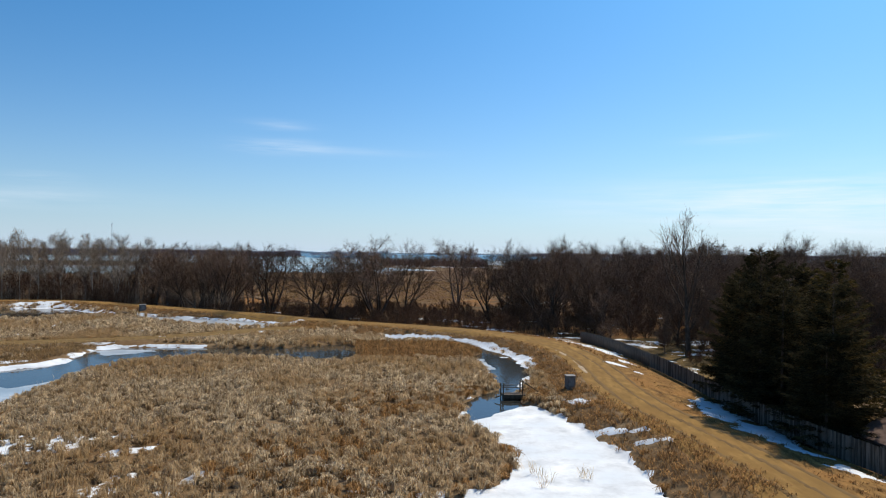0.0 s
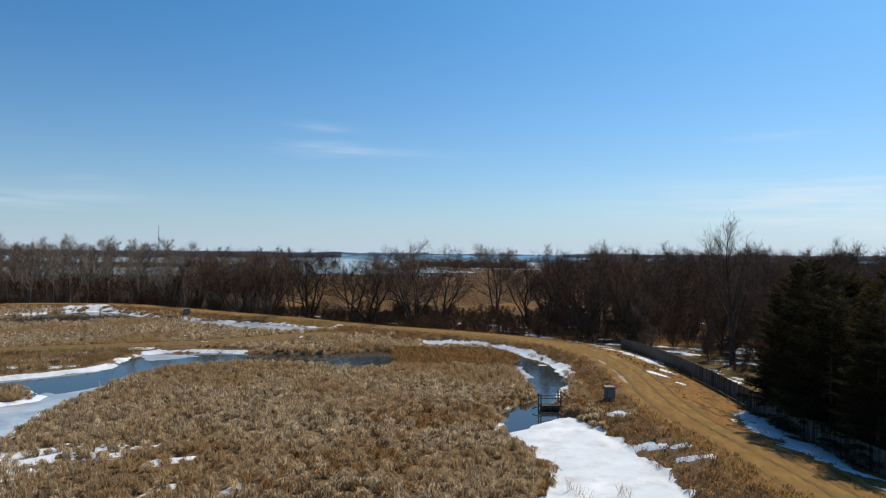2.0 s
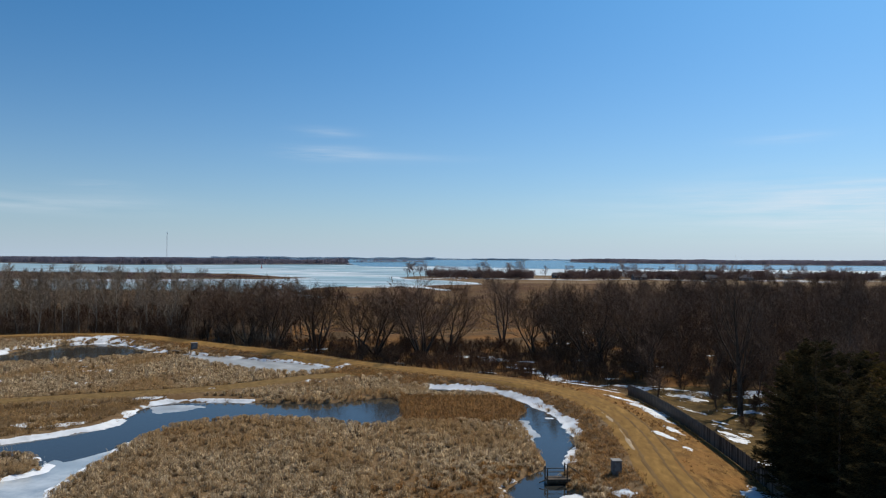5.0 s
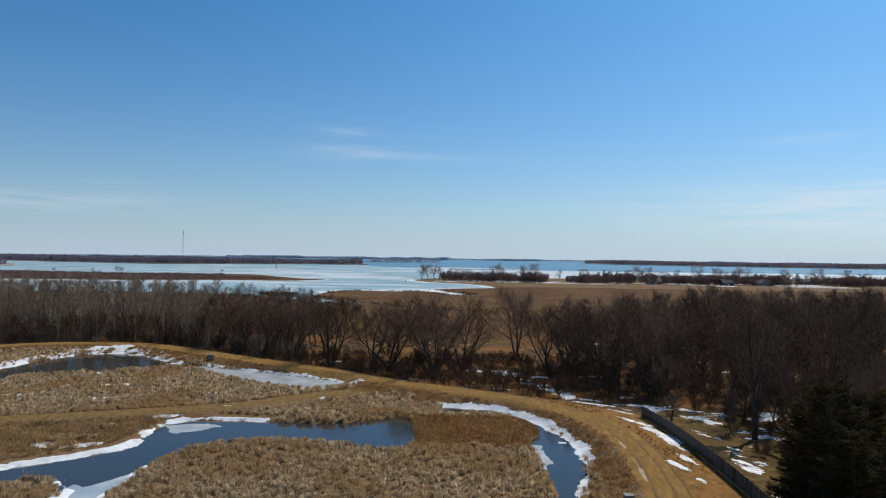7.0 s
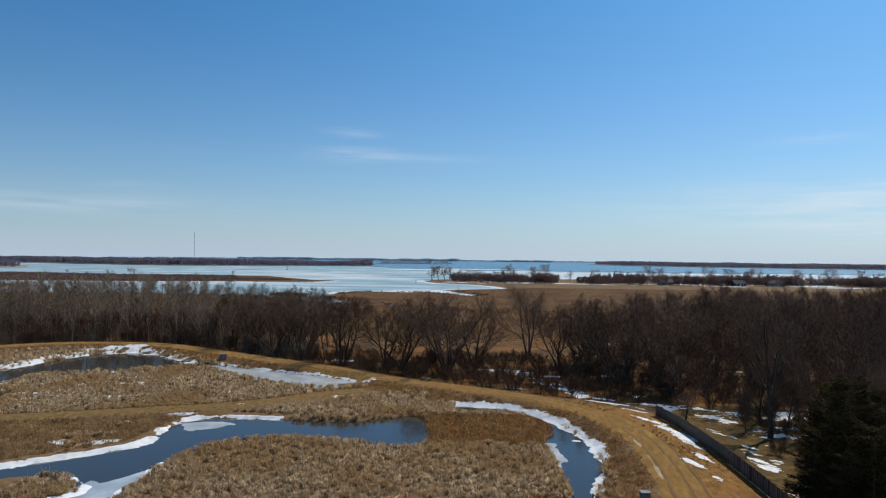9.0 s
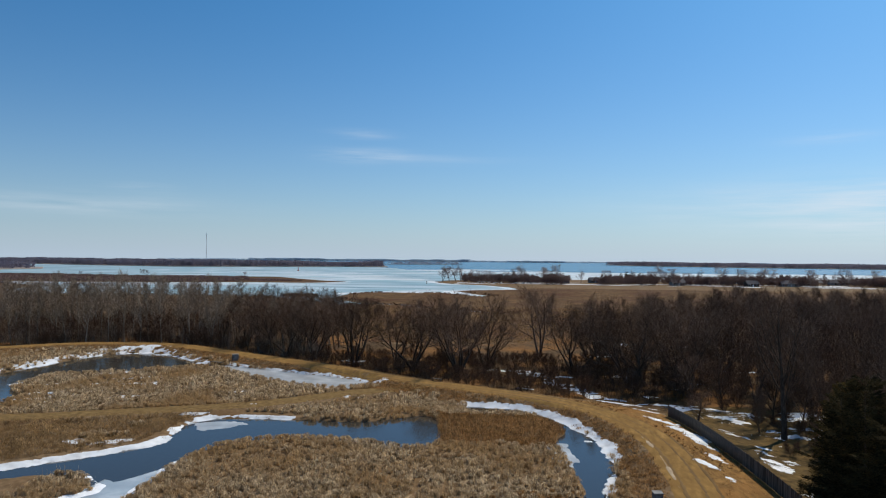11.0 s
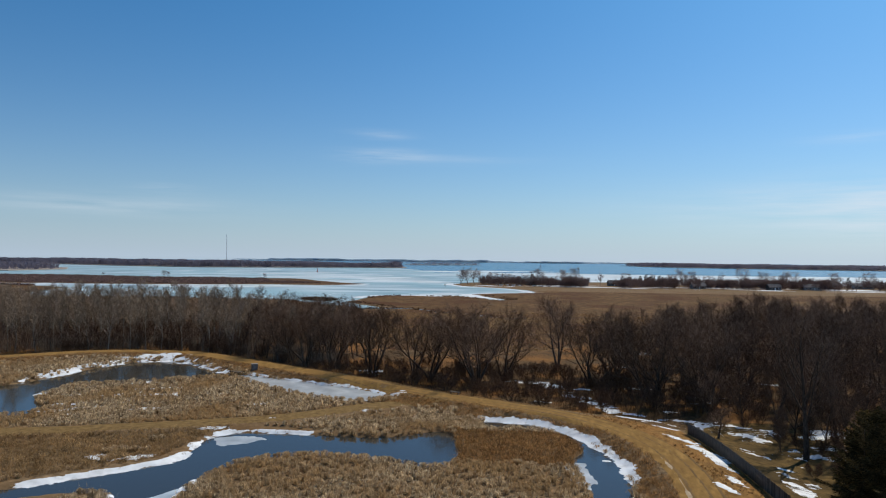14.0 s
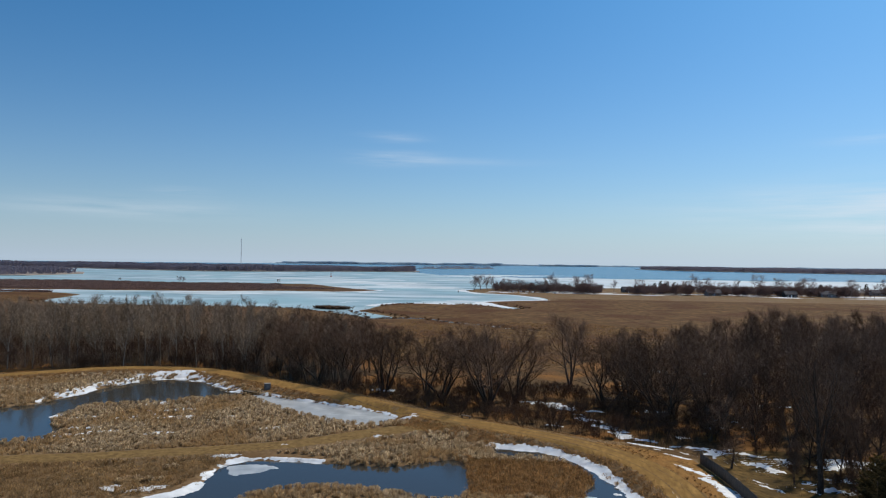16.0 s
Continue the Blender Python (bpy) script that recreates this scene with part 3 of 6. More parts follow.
for nm, off, wide in (("wheel_rut_1", 1.0, 0.34), ("wheel_rut_2", -0.7, 0.30), ("wheel_rut_3", -2.0, 0.24)):
    ln = offset_line(DIKE, off)
    sheet(nm, lambda x, y: wide + 0.12 * fbm(x, y, 1.3, 47) + 0.18 * fbm(x, y, 0.1, 48) - line_distance(x, y, ln), (-40, 24, 26, 132), 0.2, M_RUT, 0.5, 0.057,
          label="worn brown wheel rut in the grass track", category="rut")
BARE = offset_line(DIKE, 1.35)
sheet("bare_patch", lambda x, y: 0.26 + 0.3 * fbm(x, y, 0.5, 49) - line_distance(x, y, BARE) - 0.25 * smooth(7, 12, np.abs(y - 76)), (10, 22, 60, 92), 0.2, M_BARE, 0.5, 0.064,
      label="pale bare grit in the track's outer rut", category="rut")


# ---- snow and pond ice ----
RIM_A = spline([(-54, 66), (-50, 70), (-46.4, 73.6), (-43.4, 77.8), (-43.6, 82), (-44.2, 87), (-42.2, 91.4), (-36, 92.6), (-32, 92.6)], False)
RIM_B = spline([(-95.5, 140), (-91.5, 148), (-86, 151), (-81, 150), (-73.5, 145), (-66, 138.8)], False)
RIM_D = spline([(-59.5, 136.2), (-51.5, 132.8), (-42.4, 129.1), (-35.1, 126.2), (-29, 122.7), (-27.7, 119.5), (-28.8, 116.2)], False)
RIM_C = spline([(-9.5, 105), (-4.3, 105), (0.2, 103), (4.4, 97.6), (7.4, 91.4), (9.3, 84.6), (9.7, 78.5)], False)
RIM_C2 = spline([(8.9, 74), (8.2, 70), (7.6, 66.5)], False)
RIM_C3 = spline([(2.3, 62.2), (1.3, 59), (1.2, 56), (1.9, 53)], False)
SNOW_SPOTS = [  # x, y, half length, half width, turn in degrees
    (-52.5, 76.5, 1.7, 1.1, 20), (-39, 97.6, 1.2, 0.5, 10), (-97.5, 131, 8.5, 2.4, 90), (-97, 142, 7, 2.2, 70), (-90, 152.5, 7, 1.8, 20),
    (-73, 99.5, 4.5, 0.8, 35), (-68.5, 105, 3.5, 0.8, 38), (-74, 122.8, 2.2, 0.8, 30), (-68, 118, 3.2, 0.7, 20), (-72, 112, 2.6, 0.6, 40), (-86, 112, 2, 0.5, 80),
    (-48.8, 76.6, 1.8, 0.7, 40), (-45.2, 91.2, 1.2, 0.4, 25), (-65.6, 112.6, 2.6, 0.7, 20), (-61.6, 112.2, 2.4, 0.5, 0), (-56, 115.2, 1.8, 0.5, 10), (-62.5, 101.6, 1.6, 0.8, 40),
    (-45.8, 108.6, 1.4, 0.5, 30), (-75, 103, 3.0, 0.6, 20), (-71.6, 95.8, 2.6, 0.6, 25), (-80, 110, 2.4, 0.6, 30), (-24, 118.6, 0.7, 0.3, 0), (-27, 105.5, 0.8, 0.4, 0),
    (27.0, 108.6, 5.6, 3.2, -40), (24.4, 112.2, 3.0, 1.6, -20), (29.0, 103.8, 3.2, 1.5, -50), (25.4, 97.2, 2.2, 0.8, -10), (29.4, 95.6, 2.0, 0.7, -10), (36.0, 95.6, 2.8, 1.3, 20), (40.5, 110, 3.2, 1.6, 0),
    (-26, 117.4, 0.9, 0.9, 0), (-24.8, 120, 0.8, 0.5, 0), (-28.5, 43.5, 3.6, 2.0, 30), (-25.4, 44.6, 2.2, 1.0, 60), (-29.5, 40.2, 3.6, 1.5, 10), (-22.6, 46.2, 2.0, 0.8, 50), (-19.8, 43.2, 1.2, 0.5, 40),
    (-17.5, 38.5, 1.2, 0.5, 60), (-13.8, 38.2, 1.5, 0.5, 70), (-17.8, 36.8, 1.0, 0.5, 0), (-4.2, 37.0, 0.9, 0.5, 20), (-0.6, 36.6, 0.8, 0.5, 0), (-6.8, 41.2, 0.7, 0.35, 0),
    (18.0, 95.6, 2.4, 0.8, -55), (19.4, 90.6, 3.4, 0.75, -72), (20.2, 84.8, 2.8, 0.6, -75), (20.0, 78.5, 1.3, 0.5, -70), (18.6, 74.5, 1.5, 0.5, -60), (19.6, 70.8, 1.4, 0.5, -70),
    (21.6, 56.6, 3.0, 1.0, -88), (21.3, 52.6, 3.6, 1.4, -88), (21.7, 48.2, 3.6, 1.3, -84), (22.4, 43.5, 3.2, 1.0, -68), (23.6, 38.6, 2.8, 0.9, -65),
    (25.4, 107.6, 4.6, 2.7, -20), (30.6, 107.4, 4.2, 2.0, 0), (28.2, 102.6, 2.6, 0.9, -20), (38, 107, 4, 1.2, 10), (25.6, 94.8, 3.2, 0.9, -25), (33.4, 95.4, 2.6, 1.6, 30), (35.2, 99.4, 3.0, 1.0, 20),
    (28.3, 84.0, 2.2, 0.8, -55), (27.3, 78.2, 3.4, 1.0, -80), (28.4, 88.4, 1.5, 0.5, -30), (30.6, 90.4, 1.2, 0.4, 0), (36, 90, 1.6, 0.6, 0), (26.6, 70, 2.0, 0.8, 80),
    (-2.2, 143.0, 4.9, 2.2, -20), (1.6, 139.8, 4.4, 2.2, -40), (6.8, 138.0, 3.0, 1.0, 0), (6.6, 129.6, 3.6, 1.6, -40), (10.7, 119.6, 3.6, 1.7, -55), (12.4, 112.8, 4.2, 1.6, -35), (17.5, 140, 3.0, 1.2, 0), (27, 193, 5.5, 2.2, 0), (43, 191, 5, 2.2, 0), (28.4, 134, 3.0, 1.2, 0), (16.6, 105.4, 2.0, 0.5, -25), (13.6, 117, 2.6, 1.2, -20), (16.4, 112.2, 2.8, 1.1, -10), (19.2, 109.2, 2.4, 0.9, -10), (21.5, 113.4, 3.4, 1.3, 0), (9.0, 124.4, 2.8, 1.2, -40), (4.0, 134.6, 2.4, 1.0, -30), (-0.2, 124.4, 2.2, 0.7, -20), (15.0, 108.4, 2.0, 0.7, -20),
    (20.5, 120, 3.0, 0.8, 0), (26, 128, 3, 0.8, 20), (-36, 147.4, 2.0, 0.8, 0), (18, 168, 4, 1.0, 10), (34, 172, 5, 1.0, 10), (-1, 127, 1.5, 0.5, -20), (44, 150, 4, 1, 0),
    (10.6, 57.4, 1.6, 0.6, -60), (12.2, 48.6, 1.2, 0.35, -40), (8.6, 63.5, 0.9, 0.4, -50), (13.4, 45.4, 0.9, 0.35, -30), (7.4, 86.8, 0.45, 0.3, 0),
]


def snow_field(x, y):
    n = fbm(x, y, 0.5, 61, 5) + 0.5 * value_noise(x, y, 2.3, 66) + 0.45 * value_noise(x, y, 4.6, 68)
    f = np.full(x.shape, -1.0)
    drift = value_noise(x, y, 0.13, 64)
    for ln, w in ((RIM_A, 0.46), (RIM_B, 0.9), (RIM_D, 0.42), (RIM_C, 0.85), (RIM_C2, 0.4), (RIM_C3, 0.35)):
        f = np.maximum(f, w + 0.28 * drift + (3.2 if ln is RIM_B else 0.8) * n - line_distance(x, y, ln))
    for px, py, a, b, turn in SNOW_SPOTS:
        c, s = math.cos(radians(turn)), math.sin(radians(turn))
        u, v = ((x - px) * c + (y - py) * s) / a, (-(x - px) * s + (y - py) * c) / b
        f = np.maximum(f, (1.0 - np.sqrt(u * u + v * v)) * min(a, b) * 0.9 + 1.6 * n * min(1, b) + 0.10 * min(1, b))
    return f


def cover_c(x, y):
    """Snow on the frozen near half of the stream pond."""
    return np.minimum(np.minimum((56.2 + 1.1 * (x - 4.3) - y) * 0.4 + 0.5 * fbm(x, y, 0.4, 63), 0.25 - signed(x, y, POND_C) + 0.7 * fbm(x, y, 0.8, 62, 4)), 1.0)


sheet("pond_snow", cover_c, (-5, 14, 10, 64), 0.22, M_SNOW, 0.25, 0.05, level=0.0, label="white snow lying on pond ice", category="snow")
sheet("snow_patch_1", snow_field, (-60, 16, 34, 107), 0.24, M_SNOW, 0.22, 0.06, level=0.01, label="melting snow along the pond banks", category="snow")
sheet("snow_patch_2", snow_field, (-106, -22, 96, 156), 0.32, M_SNOW, 0.22, 0.06, level=0.01, label="melting snow on the far pond banks", category="snow")
sheet("snow_patch_3", snow_field, (16, 46, 34, 112), 0.24, M_SNOW, 0.22, 0.06, label="melting snow beside the board fence", category="snow")
sheet("snow_patch_4", snow_field, (-40, 52, 107, 198), 0.36, M_SNOW, 0.22, 0.06, label="melting snow under the woodland trees", category="snow")
sheet("pond_ice_1", lambda x, y: np.minimum(np.minimum(0.3 - signed(x, y, POND_D), 0.6), 1) + 0.05, (-64, -25, 112, 138), 0.6, M_ICE, 0.2, 0.02, level=0.0,
      label="grey ice over the narrow pond", category="ice")


def ice_a(x, y):
    edge = np.where(x < -41.5, 59.0, 64.0 + 2.2 * np.maximum(x + 39.6, 0) + 0.6 * np.maximum(-39.6 - x, 0)) - y
    return np.minimum(edge * 0.25 + 0.25 * fbm(x, y, 0.3, 67), 0.3 - signed(x, y, POND_A))


sheet("pond_ice_2", ice_a, (-56, -32, 28, 74), 0.45, M_BLUEICE, 0.2, 0.02, level=0.0, label="grey-blue ice in the pond channel", category="ice")
sheet("pond_ice_3", lambda x, y: np.maximum(1 - np.hypot((x + 39.8 - 0.5 * (y - 88)) / 3.0, (y - 88) / 2.3), 1 - np.hypot((x - 4.0) / 1.5, (y - 80) / 4.2)) * 0.8 + 0.9 * fbm(x, y, 0.35, 69, 4) - 0.05,
      (-46, 8, 70, 92), 0.4, M_ICE, 0.2, 0.015, level=0.0, label="thin grey ice at the pond edge", category="ice")
SNOWRIM = material("ice_edge_snow", (0.66, 0.70, 0.76), (0.86, 0.88, 0.91), 1.0, 0.6, bump=0.03, bump_scale=4)
sheet("ice_rim", lambda x, y: np.minimum(np.minimum(np.maximum(0.45 - line_distance(x, y, spline([(-37.2, 71), (-36.8, 66), (-36.0, 58), (-34.4, 51.5), (-33.3, 46)], False)),
                                                     0.40 - line_distance(x, y, spline([(-44, 64.9), (-41.6, 64.2), (-39.8, 61.3), (-41.6, 58.4), (-44, 53)], False))) + 1.0 * fbm(x, y, 0.5, 71, 5), 1),
                                         0.6 - signed(x, y, POND_A)), (-56, -32, 40, 74), 0.35, SNOWRIM, 0.2, 0.05, level=0.01, label="snow crust rimming the channel ice", category="snow")


# white ice foot along the lake shores
sheet("shore_snow_1", lambda x, y: (3.0 + 4.5 * fbm(x, y, 0.03, 73) - np.abs(signed(x, y, SPIT) - 1.0)) * 0.1, (-560, -160, 530, 670), 4.0, M_SNOW, 0.5, 0.12, level=LAKE_Z + 0.05,
      label="white ice foot along the spit", category="snow")
sheet("shore_snow_2", lambda x, y: (4.0 + 5.0 * fbm(x, y, 0.03, 75) - np.abs(signed(x, y, SHORE) - 1.5)) * 0.1, (-120, 0, 425, 700), 3.0, M_SNOW, 0.5, 0.12, level=LAKE_Z + 0.05,
      label="white ice foot along the marsh shore", category="snow")


# ---- reeds and grass: too many to count ----
def blades(roots, rng, count, radius, tall, width, lean, droop):
    """Bent dry blades, count to a tuft: five corners and three faces each."""
    n = len(roots) * count
    c = np.repeat(roots, count, 0)
    size = np.repeat(rng.uniform(0.7, 1.25, len(roots)), count)
    fall = np.repeat(rng.uniform(0, 2 * math.pi, len(roots)), count)
    a = rng.uniform(0, 2 * math.pi, n)
    r = radius * np.sqrt(rng.uniform(0, 1, n)) * size
    p0 = c + np.stack([r * np.cos(a), r * np.sin(a), np.full(n, -0.03)], 1)
    h = tall * size * rng.uniform(0.55, 1.1, n)
    b = np.where(rng.uniform(0, 1, n) < 0.55, fall + rng.normal(0, 0.6, n), a + rng.normal(0, 0.5, n))
    out = np.stack([np.cos(b), np.sin(b), np.zeros(n)], 1)
    le = lean * rng.uniform(0.3, 1.5, n)
    dr = droop * rng.uniform(0.2, 1.6, n)
    p1 = p0 + out * (h * le)[:, None]
    p1[:, 2] += h * 0.72
    p2 = p1 + out * (h * (le * 0.6 + dr * 0.5))[:, None]
    p2[:, 2] += h * (0.30 - 0.55 * dr)
    s = b + math.pi / 2 + rng.normal(0, 0.7, n)
    w = np.stack([np.cos(s), np.sin(s), np.zeros(n)], 1) * (width * rng.uniform(0.6, 1.5, n))[:, None] * 0.5
    v = np.stack([p0 - w * 0.7, p0 + w * 0.7, p1 - w, p1 + w, p2], 1).reshape(-1, 3)
    k = np.arange(n)[:, None] * 5
    t = np.concatenate([k + [0, 1, 3], k + [0, 3, 2], k + [2, 3, 4]])
    return v, t


def scatter(rng, bounds, density, test):
    x0, x1, y0, y1 = bounds
    n = int((x1 - x0) * (y1 - y0) * density)
    x, y = rng.uniform(x0, x1, n), rng.uniform(y0, y1, n)
    k = test(x, y, rng)
    x, y = x[k], y[k]
    return np.stack([x, y, height(x, y)], 1)


def reed_land(x, y, margin=-0.05):
    k = (pond_distance(x, y) > margin) & inside(x, y, BASIN)
    k &= (line_distance(x, y, DIKE) > 5.6) & (line_distance(x, y, CROSS) > 3.2)
    return k


def stuff(name, v, t, mat, label, category):
    return tagged(new(name, tri_mesh(name, v, t, mat)), label, category, kind="stuff")


rng = np.random.default_rng(5)
snow_gap = lambda x, y: snow_field(x, y) < 0.1


def tussocks(centres, rng, count, radius, tall, width):
    """Mops of dead cattail leaves: blades rise from a core, bend over and hang outward."""
    n = len(centres) * count
    c = np.repeat(centres, count, 0)
    size = np.repeat(rng.uniform(0.65, 1.3, len(centres)), count)
    flop = np.repeat(rng.uniform(0, 2 * math.pi, len(centres)), count)
    a = rng.uniform(0, 2 * math.pi, n)
    out = np.stack([np.cos(a), np.sin(a), np.zeros(n)], 1) + 0.5 * np.stack([np.cos(flop), np.sin(flop), np.zeros(n)], 1)
    r = radius * size
    h = tall * size * rng.uniform(0.75, 1.08, n)
    q = rng.uniform(0.1, 0.75, n)
    p0 = c + out * (r * q * 0.5)[:, None] + np.array([0, 0, -0.04])
    p1 = c + out * (r * q)[:, None]
    p1[:, 2] += h * np.sqrt(1 - 0.75 * q * q)
    p2 = c + out * (r * (q + rng.uniform(0.25, 0.6, n)))[:, None] + rng.normal(0, 0.11, (n, 3))
    p2[:, 2] += h * np.clip(0.95 - 0.75 * q - rng.uniform(0.0, 0.45, n), 0.06, 1.2)
    s = a + math.pi / 2 + rng.normal(0, 0.6, n)
    w = np.stack([np.cos(s), np.sin(s), rng.normal(0, 0.3, n)], 1) * (width * rng.uniform(0.6, 1.4, n))[:, None] * 0.5
    v = np.stack([p0 - w * 0.7, p0 + w * 0.7, p1 - w, p1 + w, p2], 1).reshape(-1, 3)
    k = np.arange(n)[:, None] * 5
    return v, np.concatenate([k + [0, 1, 3], k + [0, 3, 2], k + [2, 3, 4]])


def clump_sites(bounds, spacing, test, rng):
    """Uneven tussock sites: jittered, thinned in patches, crowded in others."""
    x0, x1, y0, y1 = bounds
    X, Y = np.meshgrid(np.arange(x0, x1, spacing), np.arange(y0, y1, spacing))
    x, y = (X + rng.uniform(-0.55, 0.55, X.shape) * spacing).ravel(), (Y + rng.uniform(-0.55, 0.55, X.shape) * spacing).ravel()
    k = test(x, y, rng) & (rng.uniform(0, 1, len(x)) < 0.93 + 0.3 * fbm(x, y, 0.2, 83))
    x, y = x[k], y[k]
    return np.stack([x, y, height(x, y)], 1)


SEDGE = np.array([(-135, 62), (-66, 83), (-46, 92), (-39, 96.5), (-44.2, 91), (-45.0, 82), (-45.2, 78), (-49, 73), (-55, 68), (-64, 62), (-135, 36)], float)
through_snow = lambda x, y, g, share: snow_gap(x, y) | (g.uniform(0, 1, len(x)) < share)
near_reeds = clump_sites((-46, 14, 33, 66), 0.68, lambda x, y, g: reed_land(x, y) & through_snow(x, y, g, 0.4), rng)
russet = fbm(near_reeds[:, 0], near_reeds[:, 1], 0.14, 97) + 0.35 * rng.uniform(-1, 1, len(near_reeds)) + 0.03 * (near_reeds[:, 0] + 6) > 0.5
stuff("cattail_reeds", *tussocks(near_reeds[~russet], rng, 52, 0.47, 0.52, 0.036), M_REED, "dry beige cattail clumps filling the marsh", "reeds")
stuff("russet_reeds", *tussocks(near_reeds[russet], rng, 50, 0.44, 0.46, 0.03), M_RUST, "russet dead sedge clumps among the cattails", "reeds")
mid_reeds = clump_sites((-70, 14, 66, 105), 0.72, lambda x, y, g: reed_land(x, y) & ~((x > -12) & (x < 5.5) & (y > 82.5) & (y < 97)) & (line_distance(x, y, RIM_A) > 1.9) & through_snow(x, y, g, 0.3) & ~(inside(x, y, SEDGE) & (fbm(x, y, 0.12, 85) < 0.22)), rng)
stuff("cattail_reeds", *tussocks(mid_reeds, rng, 36, 0.50, 0.56, 0.046), M_REED, "dry beige cattail clumps filling the marsh", "reeds")
far_reeds = clump_sites((-130, -14, 66, 156), 0.95, lambda x, y, g: reed_land(x, y) & ((y > 105) | (x < -70)) & through_snow(x, y, g, 0.35) & ~(inside(x, y, SEDGE) & (fbm(x, y, 0.12, 85) < 0.22)), rng)
stuff("cattail_reeds", *tussocks(far_reeds, rng, 26, 0.58, 0.66, 0.075), M_REED, "dry beige cattails round the far ponds", "reeds")
stalks = near_reeds[rng.uniform(0, 1, len(near_reeds)) < 0.5]
stuff("cattail_stalks", *blades(stalks, rng, 3, 0.4, 1.05, 0.013, 0.2, 0.15), M_REED, "thin upright dead cattail stalks", "reeds")
sedge_roots = scatter(rng, (-100, -38, 60, 98), 7.0, lambda x, y, g: inside(x, y, SEDGE) & (line_distance(x, y, CROSS) > 2.3) & through_snow(x, y, g, 0.3))
stuff("sedge", *blades(sedge_roots, rng, 8, 0.3, 0.55, 0.035, 0.35, 0.5), M_SEDGE, "soft brown sedge beside the channel", "grass")
def shore_fringe(x, y, g):
    d = signed(x, y, SHORE) + 5 * fbm(x, y, 0.08, 12)
    return ((np.abs(line_distance(x, y, CREEK) - 2.6) < 1.5) | ((d > -9) & (d < -2) & (y < 520))) & (fbm(x, y, 0.1, 87) > -0.15)
creek_reeds = clump_sites((-340, 4, 290, 480), 2.4, shore_fringe, rng)
stuff("creek_reeds", *tussocks(creek_reeds, rng, 24, 1.0, 0.7, 0.1), M_SHRUB, "brown reed fringe along the marsh creek", "reeds")
# rusty grass on the dike's inner bank and round the islet between the two ponds
def bank(x, y, g):
    d = line_distance(x, y, DIKE)
    inner = 2.0 - 1.5 * smooth(66.0, 48.0, y)
    return (d > inner) & (d < 7.8) & inside(x, y, BASIN) & (pond_distance(x, y) > 0.2) & snow_gap(x, y) & (g.uniform(0, 1, len(x)) < smooth(0.0, 1.6, d - inner + 0.2))
bank_roots = scatter(rng, (-128, 18, 34, 156), 6.0, bank)
stuff("bank_grass", *blades(bank_roots, rng, 11, 0.3, 0.36, 0.04, 0.45, 0.7), M_RUST, "rusty dead grass on the dike bank", "grass")
islet_roots = scatter(rng, (-14, 7, 82, 98), 8.0, lambda x, y, g: reed_land(x, y) & (value_noise(x, y, 0.25, 77) > -0.4))
stuff("islet_grass", *blades(islet_roots, rng, 10, 0.32, 0.6, 0.045, 0.3, 0.5), M_RUST, "tall rusty grass between the two ponds", "grass")
# rough grass between track and fence, and outside the dike
def verge(x, y, g):
    d = line_distance(x, y, DIKE)
    return (d > 2.2) & ~inside(x, y, BASIN) & ~inside(x, y, LAWN) & snow_gap(x, y) & (g.uniform(0, 1, len(x)) < 0.6 + 0.4 * (y > 104))
verge_roots = scatter(rng, (-130, 24, 34, 172), 5.0, lambda x, y, g: verge(x, y, g) & (line_distance(x, y, DIKE) < 8.5))
stuff("verge_grass", *blades(verge_roots, rng, 7, 0.25, 0.17, 0.03, 0.5, 0.6), M_GRASS, "short dead grass beside the track", "grass")
tuft_sites = clump_sites((-4, 24, 34, 112), 0.9, lambda x, y, g: (line_distance(x, y, DIKE) > 2.0) & (line_distance(x, y, DIKE) < 8) & ~inside(x, y, LAWN) & ~inside(x, y, BASIN)
                         & snow_gap(x, y) & (fbm(x, y, 0.25, 89, 4) > 0.14), rng)
stuff("verge_tufts", *tussocks(tuft_sites, rng, 22, 0.3, 0.2, 0.03), M_RUST, "low rusty tufts beside the track", "grass")
# stems that stand through the thin edges of the snow
def thin_snow(x, y, g):
    f = snow_field(x, y)
    return (f > -0.1) & (f < 0.4) & (g.uniform(0, 1, len(x)) < 0.75 - 1.2 * np.maximum(f, 0)) & (pond_distance(x, y) > 0.1)
for area, density in (((-60, 14, 34, 107), 2.2), ((-106, -22, 96, 156), 1.2), ((16, 40, 34, 112), 1.6)):
    stuff("snow_stems", *blades(scatter(rng, area, density, thin_snow), rng, 9, 0.3, 0.34, 0.03, 0.4, 0.5), M_SEDGE, "dry stems standing through thin snow", "grass")
# weeds standing in the pond snow
tuft_roots = np.array([(5.6, 40.2, 0.03), (5.9, 39.5, 0.03), (5.2, 41.0, 0.03), (7.9, 40.4, 0.03), (8.1, 40.0, 0.03), (5.4, 38.6, 0.03)])
stuff("pond_weeds", *blades(tuft_roots, rng, 16, 0.3, 0.8, 0.02, 0.3, 0.3), M_REED, "thin dry weeds standing through pond snow", "weeds")
meadow_roots = scatter(rng, (-70, 60, 172, 330), 0.5, lambda x, y, g: ~inside(x, y, WOODFLOOR) & (signed(x, y, SHORE) < -4) & (fbm(x, y, 0.03, 81) > -0.25))
stuff("sedge_tufts", *blades(meadow_roots, rng, 4, 0.9, 0.4, 0.15, 0.5, 0.5), M_GRASS, "brown sedge tufts across the wide marsh", "grass")


# ---- trees ----
def unit(v):
    return v / (np.linalg.norm(v, axis=-1, keepdims=True) + 1e-9)


